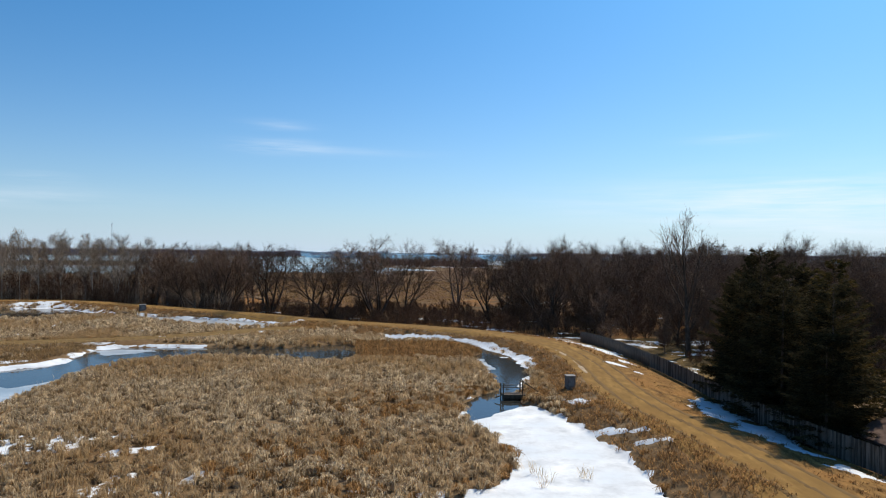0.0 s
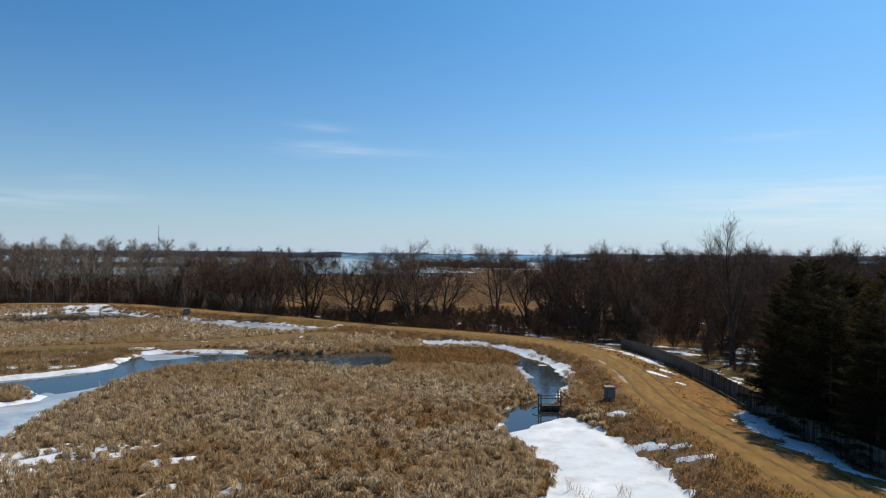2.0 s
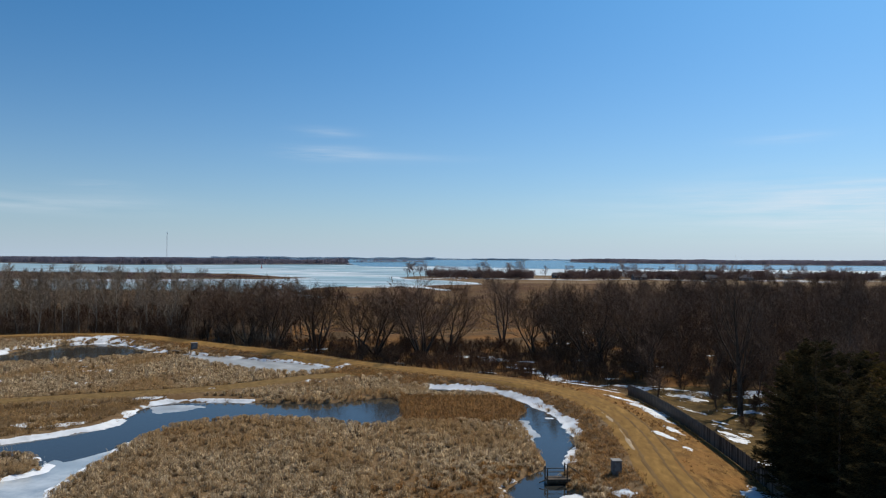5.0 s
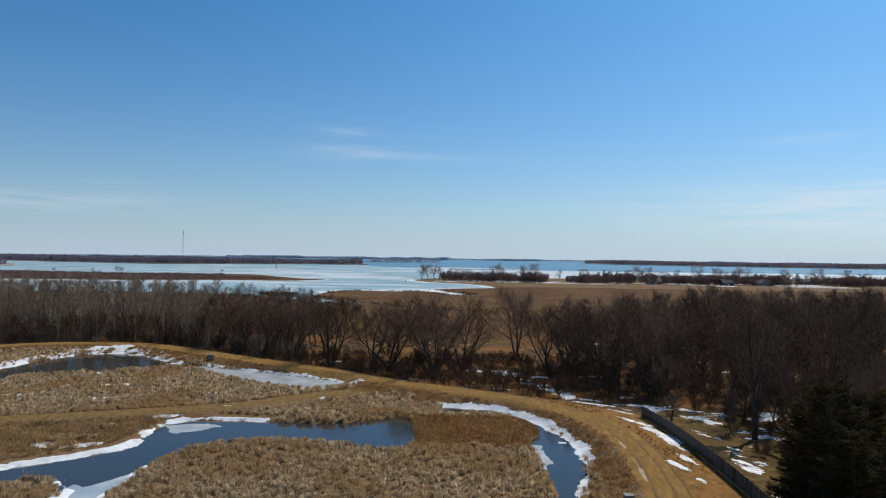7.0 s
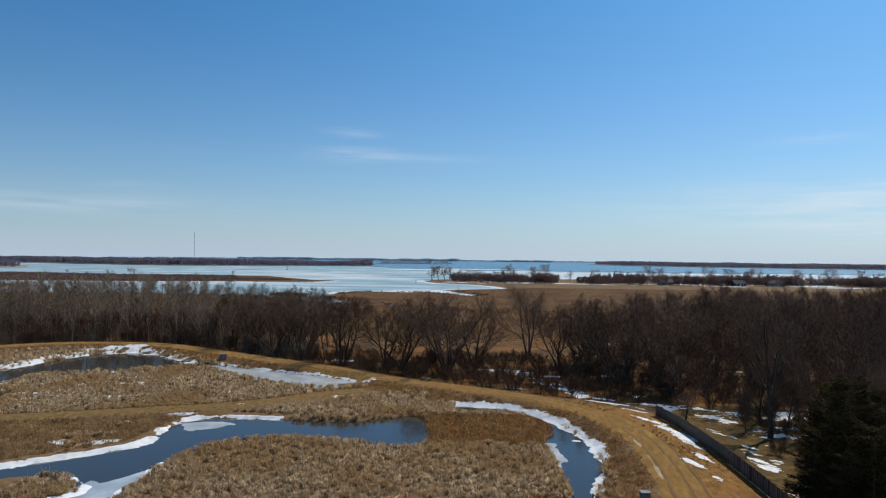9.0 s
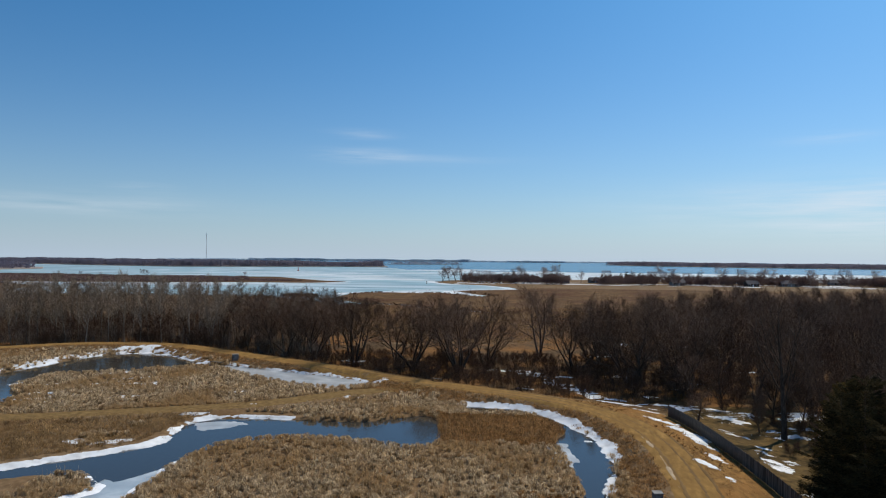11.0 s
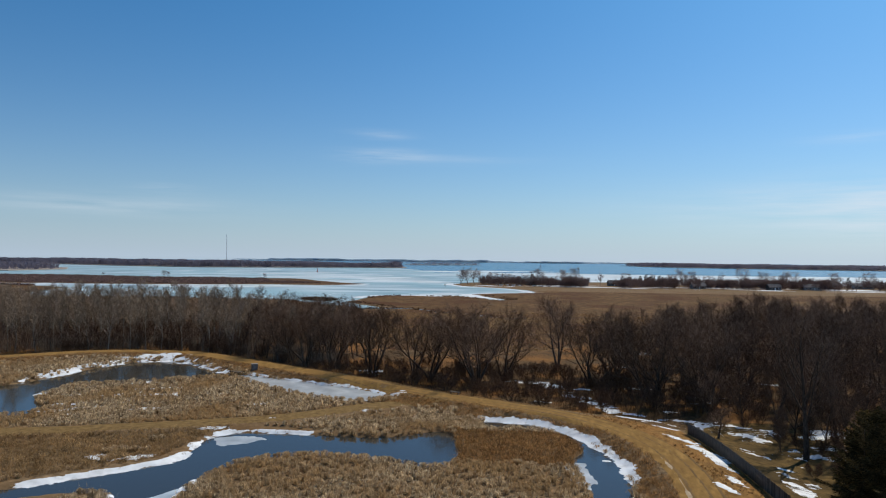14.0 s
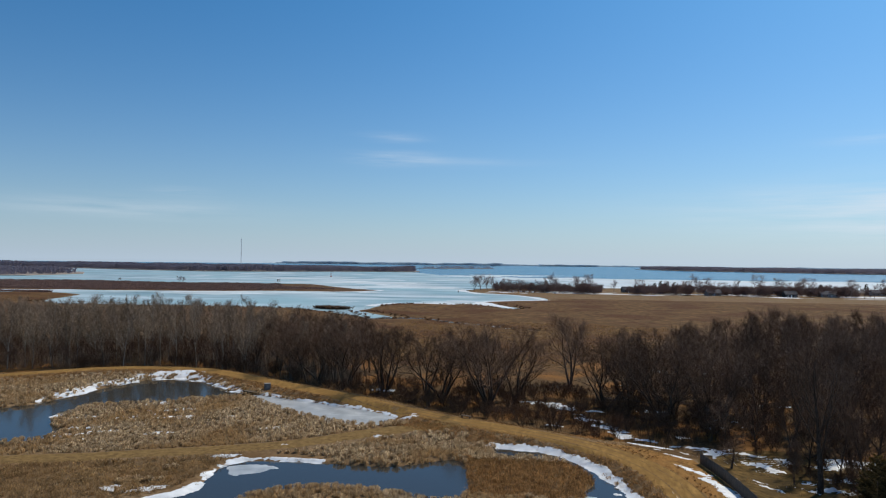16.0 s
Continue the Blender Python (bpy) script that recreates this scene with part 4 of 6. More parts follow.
def grow(g, start, heading, length, n, wander, lift):
    """Many branches at once: each wanders from its start and bends towards the light."""
    pts, d = [start], unit(heading)
    for _ in range(n):
        d = unit(d + g.normal(0, wander, d.shape) + np.array([0, 0, lift]))
        pts.append(pts[-1] + d * (length / n)[:, None])
    return np.stack(pts, 1)


def tubes(pts, r0, taper, sides):
    """Tapered round tubes round many lines of points."""
    n, k = pts.shape[:2]
    g = unit(np.gradient(pts, axis=1))
    ref = np.where(np.abs(g[:, :1, :1]) < 0.7, np.array([1.0, 0, 0]), np.array([0, 1.0, 0]))
    u = unit(np.cross(g, ref))
    w = np.cross(g, u)
    r = r0[:, None] * (1 - np.linspace(0, 1, k) ** 0.85 * (1 - taper))
    a = np.arange(sides) * 2 * math.pi / sides
    ring = pts[:, :, None] + r[:, :, None, None] * (np.cos(a)[:, None] * u[:, :, None] + np.sin(a)[:, None] * w[:, :, None])
    base = np.arange(n)[:, None, None] * k * sides
    i = np.arange(k - 1)[None, :, None] * sides
    j, q = np.arange(sides)[None, None, :], (np.arange(sides)[None, None, :] + 1) % sides
    c = [base + i + j, base + i + q, base + i + sides + q, base + i + sides + j]
    t = np.concatenate([np.stack(c[:3], -1).reshape(-1, 3), np.stack([c[0], c[2], c[3]], -1).reshape(-1, 3)])
    return ring.reshape(-1, 3), t


def ribbons(g, pts, width):
    """Thin flat twigs along many lines of points, each ending in a tip."""
    n, k = pts.shape[:2]
    side = unit(np.cross(pts[:, -1] - pts[:, 0], g.normal(0, 1, (n, 3)))) * (width * 0.5)[:, None]
    f = 1 - 0.55 * np.arange(k - 1) / (k - 1)
    two = np.stack([pts[:, :-1] - side[:, None] * f[:, None], pts[:, :-1] + side[:, None] * f[:, None]], 2).reshape(n, -1, 3)
    v = np.concatenate([two, pts[:, -1:]], 1)
    m = 2 * (k - 1) + 1
    t = []
    for i in range(k - 2):
        t += [(2 * i, 2 * i + 1, 2 * i + 3), (2 * i, 2 * i + 3, 2 * i + 2)]
    t.append((2 * k - 4, 2 * k - 3, 2 * k - 2))
    return v.reshape(-1, 3), (np.arange(n)[:, None, None] * m + np.array(t)[None]).reshape(-1, 3)


def offshoots(g, pts, m, lo, hi, angle):
    """m side shoots on each branch: where they start, their heading, how far along, and whose they are."""
    n, k = pts.shape[:2]
    who = np.repeat(np.arange(n), m)
    e = lo + (hi - lo) * (np.tile(np.arange(m), n) + g.uniform(0, 1, n * m)) / m
    i = np.minimum((e * (k - 1)).astype(int), k - 2)
    a, b = pts[who, i], pts[who, i + 1]
    d = unit(b - a)
    r = g.normal(0, 1, d.shape)
    r = unit(r - d * np.sum(r * d, 1)[:, None])
    t = angle * g.uniform(0.55, 1.25, len(who))
    return a + (b - a) * (e * (k - 1) - i)[:, None], d * np.cos(t)[:, None] + r * np.sin(t)[:, None], e, who


def joined(pieces):
    V, T, k = [], [], 0
    for v, t in pieces:
        V.append(v)
        T.append(t + k)
        k += len(v)
    return np.concatenate(V), np.concatenate(T)


def bare_tree(seed, tall, stems=1, lean=0.4, trunk_r=0.3, clear=0.2, limbs=10, boughs=7, sprays=6, twigs=7, reach=0.45, splay=0.75, lift=0.10,
              twig_len=0.75, twig_w=0.016, fine=True):
    """Meshes of a bare tree: wood (stems, limbs, boughs) and twigs (sprays and their tips)."""
    g = np.random.default_rng(seed)
    az = g.uniform(0, 2 * math.pi) + np.arange(stems) * 2 * math.pi / stems + g.normal(0, 0.3, stems)
    ln = lean * g.uniform(0.55, 1.25, stems)
    out = np.stack([np.cos(az), np.sin(az), np.zeros(stems)], 1)
    start = out * (0.2 if stems > 1 else 0.0) + np.array([0, 0, -0.25])
    main = grow(g, start, out * ln[:, None] + np.array([0, 0, 1.0]), tall * g.uniform(0.84, 1.0, stems) * np.sqrt(1 + 0.4 * ln * ln), 9, 0.05 + 0.04 * (stems > 1), 0.035)
    r0 = np.full(stems, trunk_r * (0.72 if stems > 1 else 1.0)) * g.uniform(0.8, 1.1, stems)
    wood = [tubes(main, r0, 0.07, 7)]
    p, d, e, who = offshoots(g, main, limbs, clear, 0.96, splay)
    L1 = tall * reach * (1.12 - 0.85 * e) * g.uniform(0.7, 1.2, len(e))
    one = grow(g, p, d, L1, 6, 0.13, lift)
    r1 = np.maximum(r0[who] * (1 - e) * 0.55, 0.03)
    wood.append(tubes(one, r1, 0.2, 5 if fine else 3))
    p, d, e, who = offshoots(g, one, boughs, 0.16, 1.0, 0.72)
    L2 = L1[who] * g.uniform(0.32, 0.6, len(e)) * (1.15 - 0.5 * e)
    two = grow(g, p, d, L2, 4, 0.13, lift * 1.1)
    wood.append(tubes(two[:, ::2], np.maximum(r1[who] * 0.4, 0.014), 0.3, 3))
    p, d, e, who = offshoots(g, two, sprays, 0.1, 1.0, 0.85)
    L3 = np.maximum(L2[who] * g.uniform(0.45, 0.85, len(e)), twig_len * 0.8)
    three = grow(g, p, d, L3, 3, 0.16, lift)
    fine_twigs = [ribbons(g, three, np.full(len(three), twig_w * 1.5))]
    p, d, e, who = offshoots(g, three, twigs, 0.05, 1.0, 0.7)
    four = grow(g, p, d, twig_len * g.uniform(0.45, 1.2, len(e)), 2, 0.16, lift * 0.8)
    fine_twigs.append(ribbons(g, four, twig_w * g.uniform(0.7, 1.2, len(e))))
    p, d, e, who = offshoots(g, one, boughs * 2, 0.2, 1.0, 0.7)
    five = grow(g, p, d, twig_len * g.uniform(0.8, 1.8, len(e)), 3, 0.15, lift)
    fine_twigs.append(ribbons(g, five, np.full(len(five), twig_w * 1.2)))
    return (*joined(wood), *joined(fine_twigs))


def tree_kind(name, label, bark, twig, category="tree", **shape):
    wv, wt, tv, tt = bare_tree(**shape)
    trunk = tri_mesh(name + "_trunk", wv, wt, bark, True)
    crown = tri_mesh(name + "_crown", tv, tt, twig)
    return name, label, category, trunk, crown


def plant(kind, x, y, turn, size, z=None, group="", label=""):
    name, lab, category, trunk, crown = kind
    z = ground_at(x, y) if z is None else z
    e = new(name)
    e.matrix_basis = Matrix.Translation((x, y, z)) @ Matrix.Rotation(turn, 4, "Z") @ Matrix.Diagonal((size[0], size[0], size[1], 1))
    part_data("trunk", trunk, e)
    part_data("crown", crown, e)
    return tagged(e, label or lab, category, group)


WILLOWS = [tree_kind("willow_tree", "bare multi-stemmed willow at the woodland edge", M_BARK, M_TWIG, seed=100 + i, tall=13.5, stems=st, lean=sp, trunk_r=0.36, clear=0.24,
                     limbs=11, boughs=8, sprays=5, twigs=4, reach=0.54, splay=0.9, lift=0.07, twig_len=0.95, twig_w=0.017) for i, (st, sp) in enumerate(((5, 0.5), (4, 0.42), (6, 0.55), (3, 0.34)))]
MAPLES = [tree_kind("bare_tree", "bare grey-brown deciduous tree in the wood", M_BARK, M_TWIG, seed=200 + i, tall=14, stems=1 + (i == 3), lean=0.15, trunk_r=0.26, clear=0.17,
                    limbs=17, boughs=7, sprays=5, twigs=4, reach=0.52, splay=0.85, lift=0.08, twig_len=0.95, twig_w=0.018) for i in range(4)]
POINTTREES = [tree_kind("bare_tree", "bare tree on the lake shore, greyed for haze", M_TWIGHAZE, M_TWIGHAZE, seed=270 + i, tall=14, stems=1 + i, lean=0.3, trunk_r=0.3, clear=0.2,
                        limbs=14 - 3 * i, boughs=7, sprays=5, twigs=4, reach=0.55, splay=0.85, lift=0.07, twig_len=1.1, twig_w=0.026, fine=False) for i in range(3)]
FARTREES = [tree_kind("bare_tree", "bare grey-brown deciduous tree", M_BARK, M_TWIG, seed=250 + i, tall=14, stems=1, lean=0.1, trunk_r=0.3, clear=0.18,
                      limbs=16, boughs=7, sprays=5, twigs=4, reach=0.52, splay=0.9, lift=0.08, twig_len=1.1, twig_w=0.022, fine=False) for i in range(3)]
ASPENS = [tree_kind("aspen_tree", "slender bare aspen with pale trunk", M_PALE, M_TWIGPALE, seed=300 + i, tall=14.5, stems=1, lean=0.07, trunk_r=0.13, clear=0.25,
                    limbs=20, boughs=5, sprays=4, twigs=3, reach=0.30, splay=0.68, lift=0.10, twig_len=0.85, twig_w=0.017, fine=False) for i in range(4)]
SHRUBS = [tree_kind("bare_shrub", "tangled bare reddish-brown shrub", M_BARK, M_SHRUB, "shrub", seed=400 + i, tall=3.6, stems=7, lean=0.6, trunk_r=0.045, clear=0.12,
                    limbs=8, boughs=4, sprays=3, twigs=5, reach=0.42, splay=0.65, lift=0.09, twig_len=0.5, twig_w=0.016, fine=False) for i in range(3)]
BIGTREE = tree_kind("ash_tree", "tall bare ash with upswept limbs behind the fence", M_BARK, M_TWIG, seed=511, tall=17.6, stems=1, lean=0.03, trunk_r=0.46, clear=0.24,
                    limbs=16, boughs=6, sprays=4, twigs=3, reach=0.52, splay=0.55, lift=0.17, twig_len=1.1, twig_w=0.02)
APPLE = tree_kind("apple_tree", "small bare garden tree on the lawn", M_BARK, M_TWIG, seed=520, tall=3.9, stems=1, lean=0.05, trunk_r=0.16, clear=0.3,
                  limbs=12, boughs=5, sprays=4, twigs=4, reach=0.6, splay=1.0, lift=0.06, twig_len=0.5, twig_w=0.016)


def conifer(seed, tall, base_r, mat, step=0.34, droop=0.25, start=0.06, fill=120, shape=0.6):
    """Meshes of a conifer: the trunk, and fan-shaped fronds of needles that hang in uneven whorls."""
    g = np.random.default_rng(seed)
    line = np.array([[(0, 0, -0.2), (0.03, 0, tall * 0.4), (0, 0.03, tall * 0.97)]], float)
    wood = tubes(line, np.array([0.20]), 0.1, 6)
    zs = []
    z = tall * start
    while z < tall * 0.985:
        zs += [z + g.normal(0, 0.12) for _ in range(int(5 + 4 * (1 - z / tall)))]
        z += step * g.uniform(0.7, 1.2)
    zs = np.array(zs)
    f = np.clip(zs / tall, 0, 0.99)
    az = g.uniform(0, 2 * math.pi, len(zs))
    lobe = 1 + 0.16 * np.sin(az * 3 + zs * 0.9) + 0.12 * np.sin(zs * 2.3 + az)
    r = (base_r * (1 - f) ** shape * g.uniform(0.5, 1.12, len(zs)) * lobe + 0.12)
    n = np.maximum((fill * (0.15 + r / base_r)).astype(int), 8)
    who = np.repeat(np.arange(len(zs)), n)
    s = np.sqrt(g.uniform(0.01, 1.0, len(who)))
    rr, ff, aa = r[who], f[who], az[who]
    fan = g.normal(0, 0.34, len(who)) * (1.15 - s)
    q = aa + fan
    up = 0.35 * ff - droop * (1 - ff)
    P = np.stack([np.cos(q) * rr * s, np.sin(q) * rr * s, zs[who] + up * rr * s + 0.16 * rr * s * s - 0.25 * np.abs(fan) * rr * s + g.normal(0, 0.05, len(who))], 1)
    h = aa + np.sign(fan) * g.uniform(0.0, 1.0, len(who))
    D = unit(np.stack([np.cos(h), np.sin(h), g.uniform(-0.55, 0.3, len(who))], 1))
    L, W = g.uniform(0.16, 0.40, len(who)), g.uniform(0.035, 0.09, len(who))
    side = unit(np.cross(D, g.normal(0, 1, D.shape))) * (W * 0.5)[:, None]
    tv = np.stack([P, P + D * (L * 0.45)[:, None] - side, P + D * L[:, None], P + D * (L * 0.45)[:, None] + side], 1).reshape(-1, 3)
    k = np.arange(len(P))[:, None] * 4
    return *wood, tv, np.concatenate([k + [0, 1, 2], k + [0, 2, 3]])


def conifer_kind(name, label, needle, *a, **b):
    wv, wt, tv, tt = conifer(*a, needle, **b)
    return name, label, "tree", tri_mesh(name + "_trunk", wv, wt, M_BARK, True), tri_mesh(name + "_crown", tv, tt, needle)


SPRUCE = conifer_kind("spruce_tree", "dense dark green spruce beside the fence", M_NEEDLE, 601, 13.2, 4.9, fill=280, shape=0.45)
SPRUCE2 = conifer_kind("spruce_tree", "dense dark green spruce beside the fence", M_NEEDLE, 602, 12.0, 4.1, fill=230, shape=0.46)
PINE = conifer_kind("pine_tree", "olive-brown pine behind the spruces", M_PINE, 603, 12.5, 3.9, fill=170, droop=0.0)
FIR = conifer_kind("fir_tree", "slim young fir among the bare trees", M_NEEDLE, 604, 8.0, 1.7, fill=90)

plant(SPRUCE, 25.5, 57.2, 0.3, (0.86, 1.0))
plant(SPRUCE2, 25.0, 52.4, 2.9, (0.95, 0.88))
plant(SPRUCE2, 26.2, 47.8, 1.3, (0.95, 0.92))
plant(SPRUCE2, 24.9, 46.2, 0.4, (0.8, 0.62))
plant(SPRUCE2, 25.7, 61.8, 2.1, (0.85, 0.92))
plant(SPRUCE2, 28.6, 58.4, 5.1, (0.85, 1.06))
plant(SPRUCE2, 27.4, 63.4, 1.0, (0.9, 0.98))
plant(PINE, 27.8, 66.8, 4.1, (0.8, 0.92))
plant(PINE, 30.8, 56.0, 0.0, (1.0, 1.06))
plant(PINE, 32.0, 62.0, 2.0, (1.0, 1.0))
plant(PINE, 34.0, 51.0, 2.4, (1.0, 0.8))
plant(SPRUCE2, 32.6, 46.6, 0.5, (0.95, 0.66), label="lower dark spruce beside the brown roof")
for x, y, s in ((44, 96, 1.1), (49, 84, 1.25), (55, 90, 1.2), (53, 74, 1.3)):
    plant(FIR, x, y, x, (s, s))
plant(BIGTREE, 32.4, 94.2, 0.7, (1.0, 1.0))
plant(APPLE, 23.9, 103.0, 0.4, (1.45, 1.05))
for x, y, s, h in ((29.5, 112, 0.55, 0.62), (34.2, 104, 0.6, 0.75), (30.4, 97.4, 0.34, 0.4), (36.6, 100, 0.6, 0.7), (38.2, 94.5, 0.6, 0.75), (36.8, 88.5, 0.55, 0.7), (33.8, 109.5, 0.6, 0.7), (35.4, 83, 0.55, 0.7), (25.6, 114.6, 0.6, 0.62)):
    plant(MAPLES[int(x * 3) % 4], x, y, x, (s, h), group="young trees in the garden", label="thin young bare tree at the garden's edge")
for x, y, s in ((33.2, 99.2, 0.6), (35.2, 96, 0.7), (36.4, 92, 0.8), (34.6, 89.2, 0.6), (31.6, 101.4, 0.55), (38, 97.6, 0.9), (29.4, 110.4, 0.6), (33, 106.6, 0.7), (36, 104.4, 0.8), (30.6, 86.4, 0.5), (32.6, 84.4, 0.6), (25.6, 112.6, 0.7)):
    plant(SHRUBS[int(x * 7) % 3], x, y, x, (s, s), group="shrubs in the garden", label="low bare twiggy bush in the garden")

# the trees that stand out along the dike
for k, x, y, turn, s, h in ((0, -36.4, 146.0, 0.2, 1.05, 1.0), (1, -23.6, 144.5, 1.9, 1.0, 1.02), (3, -27.5, 147, 0.4, 1.0, 0.95), (2, -13.6, 139.6, 2.6, 1.12, 1.06),
                            (3, -8.4, 144.0, 0.9, 0.9, 0.98), (0, -47.0, 153.0, 4.0, 0.95, 0.93), (1, -56.0, 160.0, 2.4, 1.0, 0.95), (3, 2.9, 166.0, 3.1, 1.1, 1.15),
                            (1, 9.3, 141.0, 5.1, 0.9, 0.98), (0, 18.5, 133.0, 1.1, 0.95, 0.95), (2, 27.0, 128.0, 5.6, 1.0, 1.02), (1, -64, 166, 3.3, 0.95, 0.92),
                            (3, -17.5, 150, 2.2, 0.95, 0.95), (2, 14, 152, 3.9, 0.9, 0.95)):
    plant(WILLOWS[k], x, y, turn, (s * 1.2, h * 1.05), group="willows along the dike")

rng = np.random.default_rng(12)


def spread_points(region, spacing, rng, tries=9000):
    lo, hi = region.min(0), region.max(0)
    c = rng.uniform(lo, hi, (tries, 2))
    c = c[inside(c[:, 0], c[:, 1], region)]
    kept = np.empty((0, 2))
    for p in c:
        if not len(kept) or np.min(np.sum((kept - p) ** 2, 1)) > spacing * spacing:
            kept = np.vstack([kept, p])
    return kept


WOOD_LEFT = np.array([(-170, 146), (-136, 157), (-113, 167), (-100, 172), (-86, 169), (-76, 164), (-78, 192), (-120, 206), (-215, 205), (-225, 160)], float)
WOOD_MID = np.array([(-78, 168), (-66, 162), (-52, 153), (-44, 160), (-48, 178), (-78, 196)], float)
WOOD_RIGHT = np.array([(13, 122), (30, 117), (38, 106), (40, 84), (38, 70), (60, 60), (110, 66), (150, 190), (120, 232), (60, 222), (30, 178), (14, 158)], float)
WOOD_DEEP = np.array([(60, 30), (140, 20), (190, 90), (130, 80), (96, 70), (62, 74)], float)
for p in spread_points(WOOD_LEFT, 3.85, rng):
    s = rng.uniform(1.0, 1.12) * (1 + 0.10 * smooth(-160, -120, p[0]) * (1 - smooth(-88, -72, p[0])))
    plant(ASPENS[rng.integers(4)], p[0], p[1], rng.uniform(0, 6.28), (s, s * rng.uniform(0.97, 1.05)), group="aspens of the left wood")
for p in spread_points(WOOD_MID, 3.7, rng):
    s = rng.uniform(0.85, 1.05)
    plant(MAPLES[rng.integers(4)] if rng.uniform() < 0.6 else ASPENS[rng.integers(4)], p[0], p[1], rng.uniform(0, 6.28), (s, s), group="trees of the middle wood")
for p in spread_points(WOOD_RIGHT, 6.7, rng):
    s = rng.uniform(0.85, 1.15)
    plant(FARTREES[rng.integers(3)] if p[1] > 165 else MAPLES[rng.integers(4)], p[0], p[1], rng.uniform(0, 6.28), (s, s), group="trees of the right wood")
for p in spread_points(WOOD_DEEP, 11.5, rng):
    s = rng.uniform(0.9, 1.15)
    plant(FARTREES[rng.integers(3)], p[0], p[1], rng.uniform(0, 6.28), (s, s), group="trees of the right wood")
EDGE = np.array([(-122, 163), (-104, 171), (-86, 168), (-70, 160), (-54, 150), (-38, 139.5), (-24, 130), (-13, 125), (-3, 119.5), (6, 114.5), (19, 107.5), (24, 116), (40, 112),
                 (46, 126), (20, 150), (-6, 158), (-40, 160), (-86, 180), (-122, 178)], float)
for p in spread_points(EDGE, 4.4, rng):
    if snow_field(p[:1], p[1:])[0] > 0.2:
        continue
    s = rng.uniform(0.55, 1.1)
    plant(SHRUBS[rng.integers(3)], p[0], p[1], rng.uniform(0, 6.28), (s, s * rng.uniform(0.8, 1.2)), group="shrubs at the woodland edge")


def thicket(region, n, rng, low, high, width, mat, name, label, lean=0.16):
    """Upright bare stems and twigs of brushwood, uncounted."""
    lo, hi = region.min(0), region.max(0)
    c = rng.uniform(lo, hi, (n, 2))
    c = c[inside(c[:, 0], c[:, 1], region)]
    c = c[fbm(c[:, 0], c[:, 1], 0.12, 91) > -0.45]
    c = c[snow_field(c[:, 0], c[:, 1]) < 0.15 + 0.5 * (rng.uniform(0, 1, len(c)) < 0.25)]
    roots = np.stack([c[:, 0], c[:, 1], height(c[:, 0], c[:, 1])], 1)
    return stuff(name, *blades(roots, rng, 6, 0.5, (low + high) / 2, width, lean, 0.03), mat, label, "brushwood")


EDGE_LEFT = np.array([(-190, 138), (-136, 156), (-113, 166), (-100, 171), (-86, 168.5), (-72, 161), (-54, 151), (-45, 146), (-42, 160), (-76, 200), (-128, 205), (-220, 190)], float)
thicket(EDGE_LEFT, 6500, rng, 3.5, 7.5, 0.022, M_TWIGPALE, "left_brushwood", "tall grey-brown brushwood filling the aspen wood", 0.14)
thicket(EDGE_LEFT, 6000, rng, 0.6, 1.8, 0.04, M_TWIG, "left_undergrowth", "dark undergrowth below the aspens", 0.3)


def brush(name, region, spacing, low, high, mat, label, keep=None, sprays=3, twigs=3, twig_w=0.026):
    """Bushy saplings, uncounted: low bare shrubs joined into one mesh."""
    forms = [bare_tree(seed=430 + i, tall=3.6, stems=5, lean=0.6, trunk_r=0.05, clear=0.12, limbs=6, boughs=3, sprays=sprays, twigs=twigs, reach=0.5, splay=0.85, lift=0.07, twig_len=0.6, twig_w=twig_w, fine=False) for i in range(3)]
    V, T, k = [], [], 0
    for p in spread_points(region, spacing, rng) if keep is None else keep:
        wv, wt, tv, tt = forms[rng.integers(3)]
        s, a = rng.uniform(low, high), rng.uniform(0, 6.28)
        turn = np.array([[math.cos(a), -math.sin(a), 0], [math.sin(a), math.cos(a), 0], [0, 0, 1]]) * s
        if keep is None and snow_field(p[:1], p[1:])[0] > 0.1:
            continue
        base = (p[0], p[1], ground_at(p[0], p[1]))
        for v, t in ((wv, wt), (tv, tt)):
            V.append(v @ turn.T + base)
            T.append(t + k)
            k += len(v)
    return stuff(name, np.concatenate(V), np.concatenate(T), mat, label, "brushwood")


brush("left_saplings", WOOD_LEFT, 5.2, 1.2, 2.2, M_TWIG, "bushy bare saplings under the aspens")
EDGE_MID = np.array([(-46, 146), (-38, 140), (-24, 131), (-13, 126), (-3, 120.5), (6, 115.5), (18, 108.5), (20, 150), (0, 165), (-40, 165)], float)
thicket(EDGE_MID, 3800, rng, 0.5, 1.8, 0.03, M_SHRUB, "middle_brushwood", "reddish brushwood under the willows")
EDGE_RIGHT = np.array([(12, 120), (18, 112), (26, 117), (36, 111), (39, 92), (37, 72), (60, 58), (110, 62), (140, 180), (70, 200), (20, 165)], float)
thicket(EDGE_RIGHT, 3000, rng, 1.2, 4.2, 0.035, M_TWIG, "right_brushwood", "dark brushwood filling the right wood", 0.28)
brush("right_saplings", EDGE_RIGHT, 7.0, 1.0, 1.9, M_TWIG, "bushy bare saplings in the dark wood")


# ---- garden fence ----
fence = new("board_fence")
tagged(fence, "long weathered grey board fence beside the track", "fence")
seg = np.hypot(*np.diff(FENCE, axis=0).T)
along = np.concatenate([[0], np.cumsum(seg)])
total = along[-1]


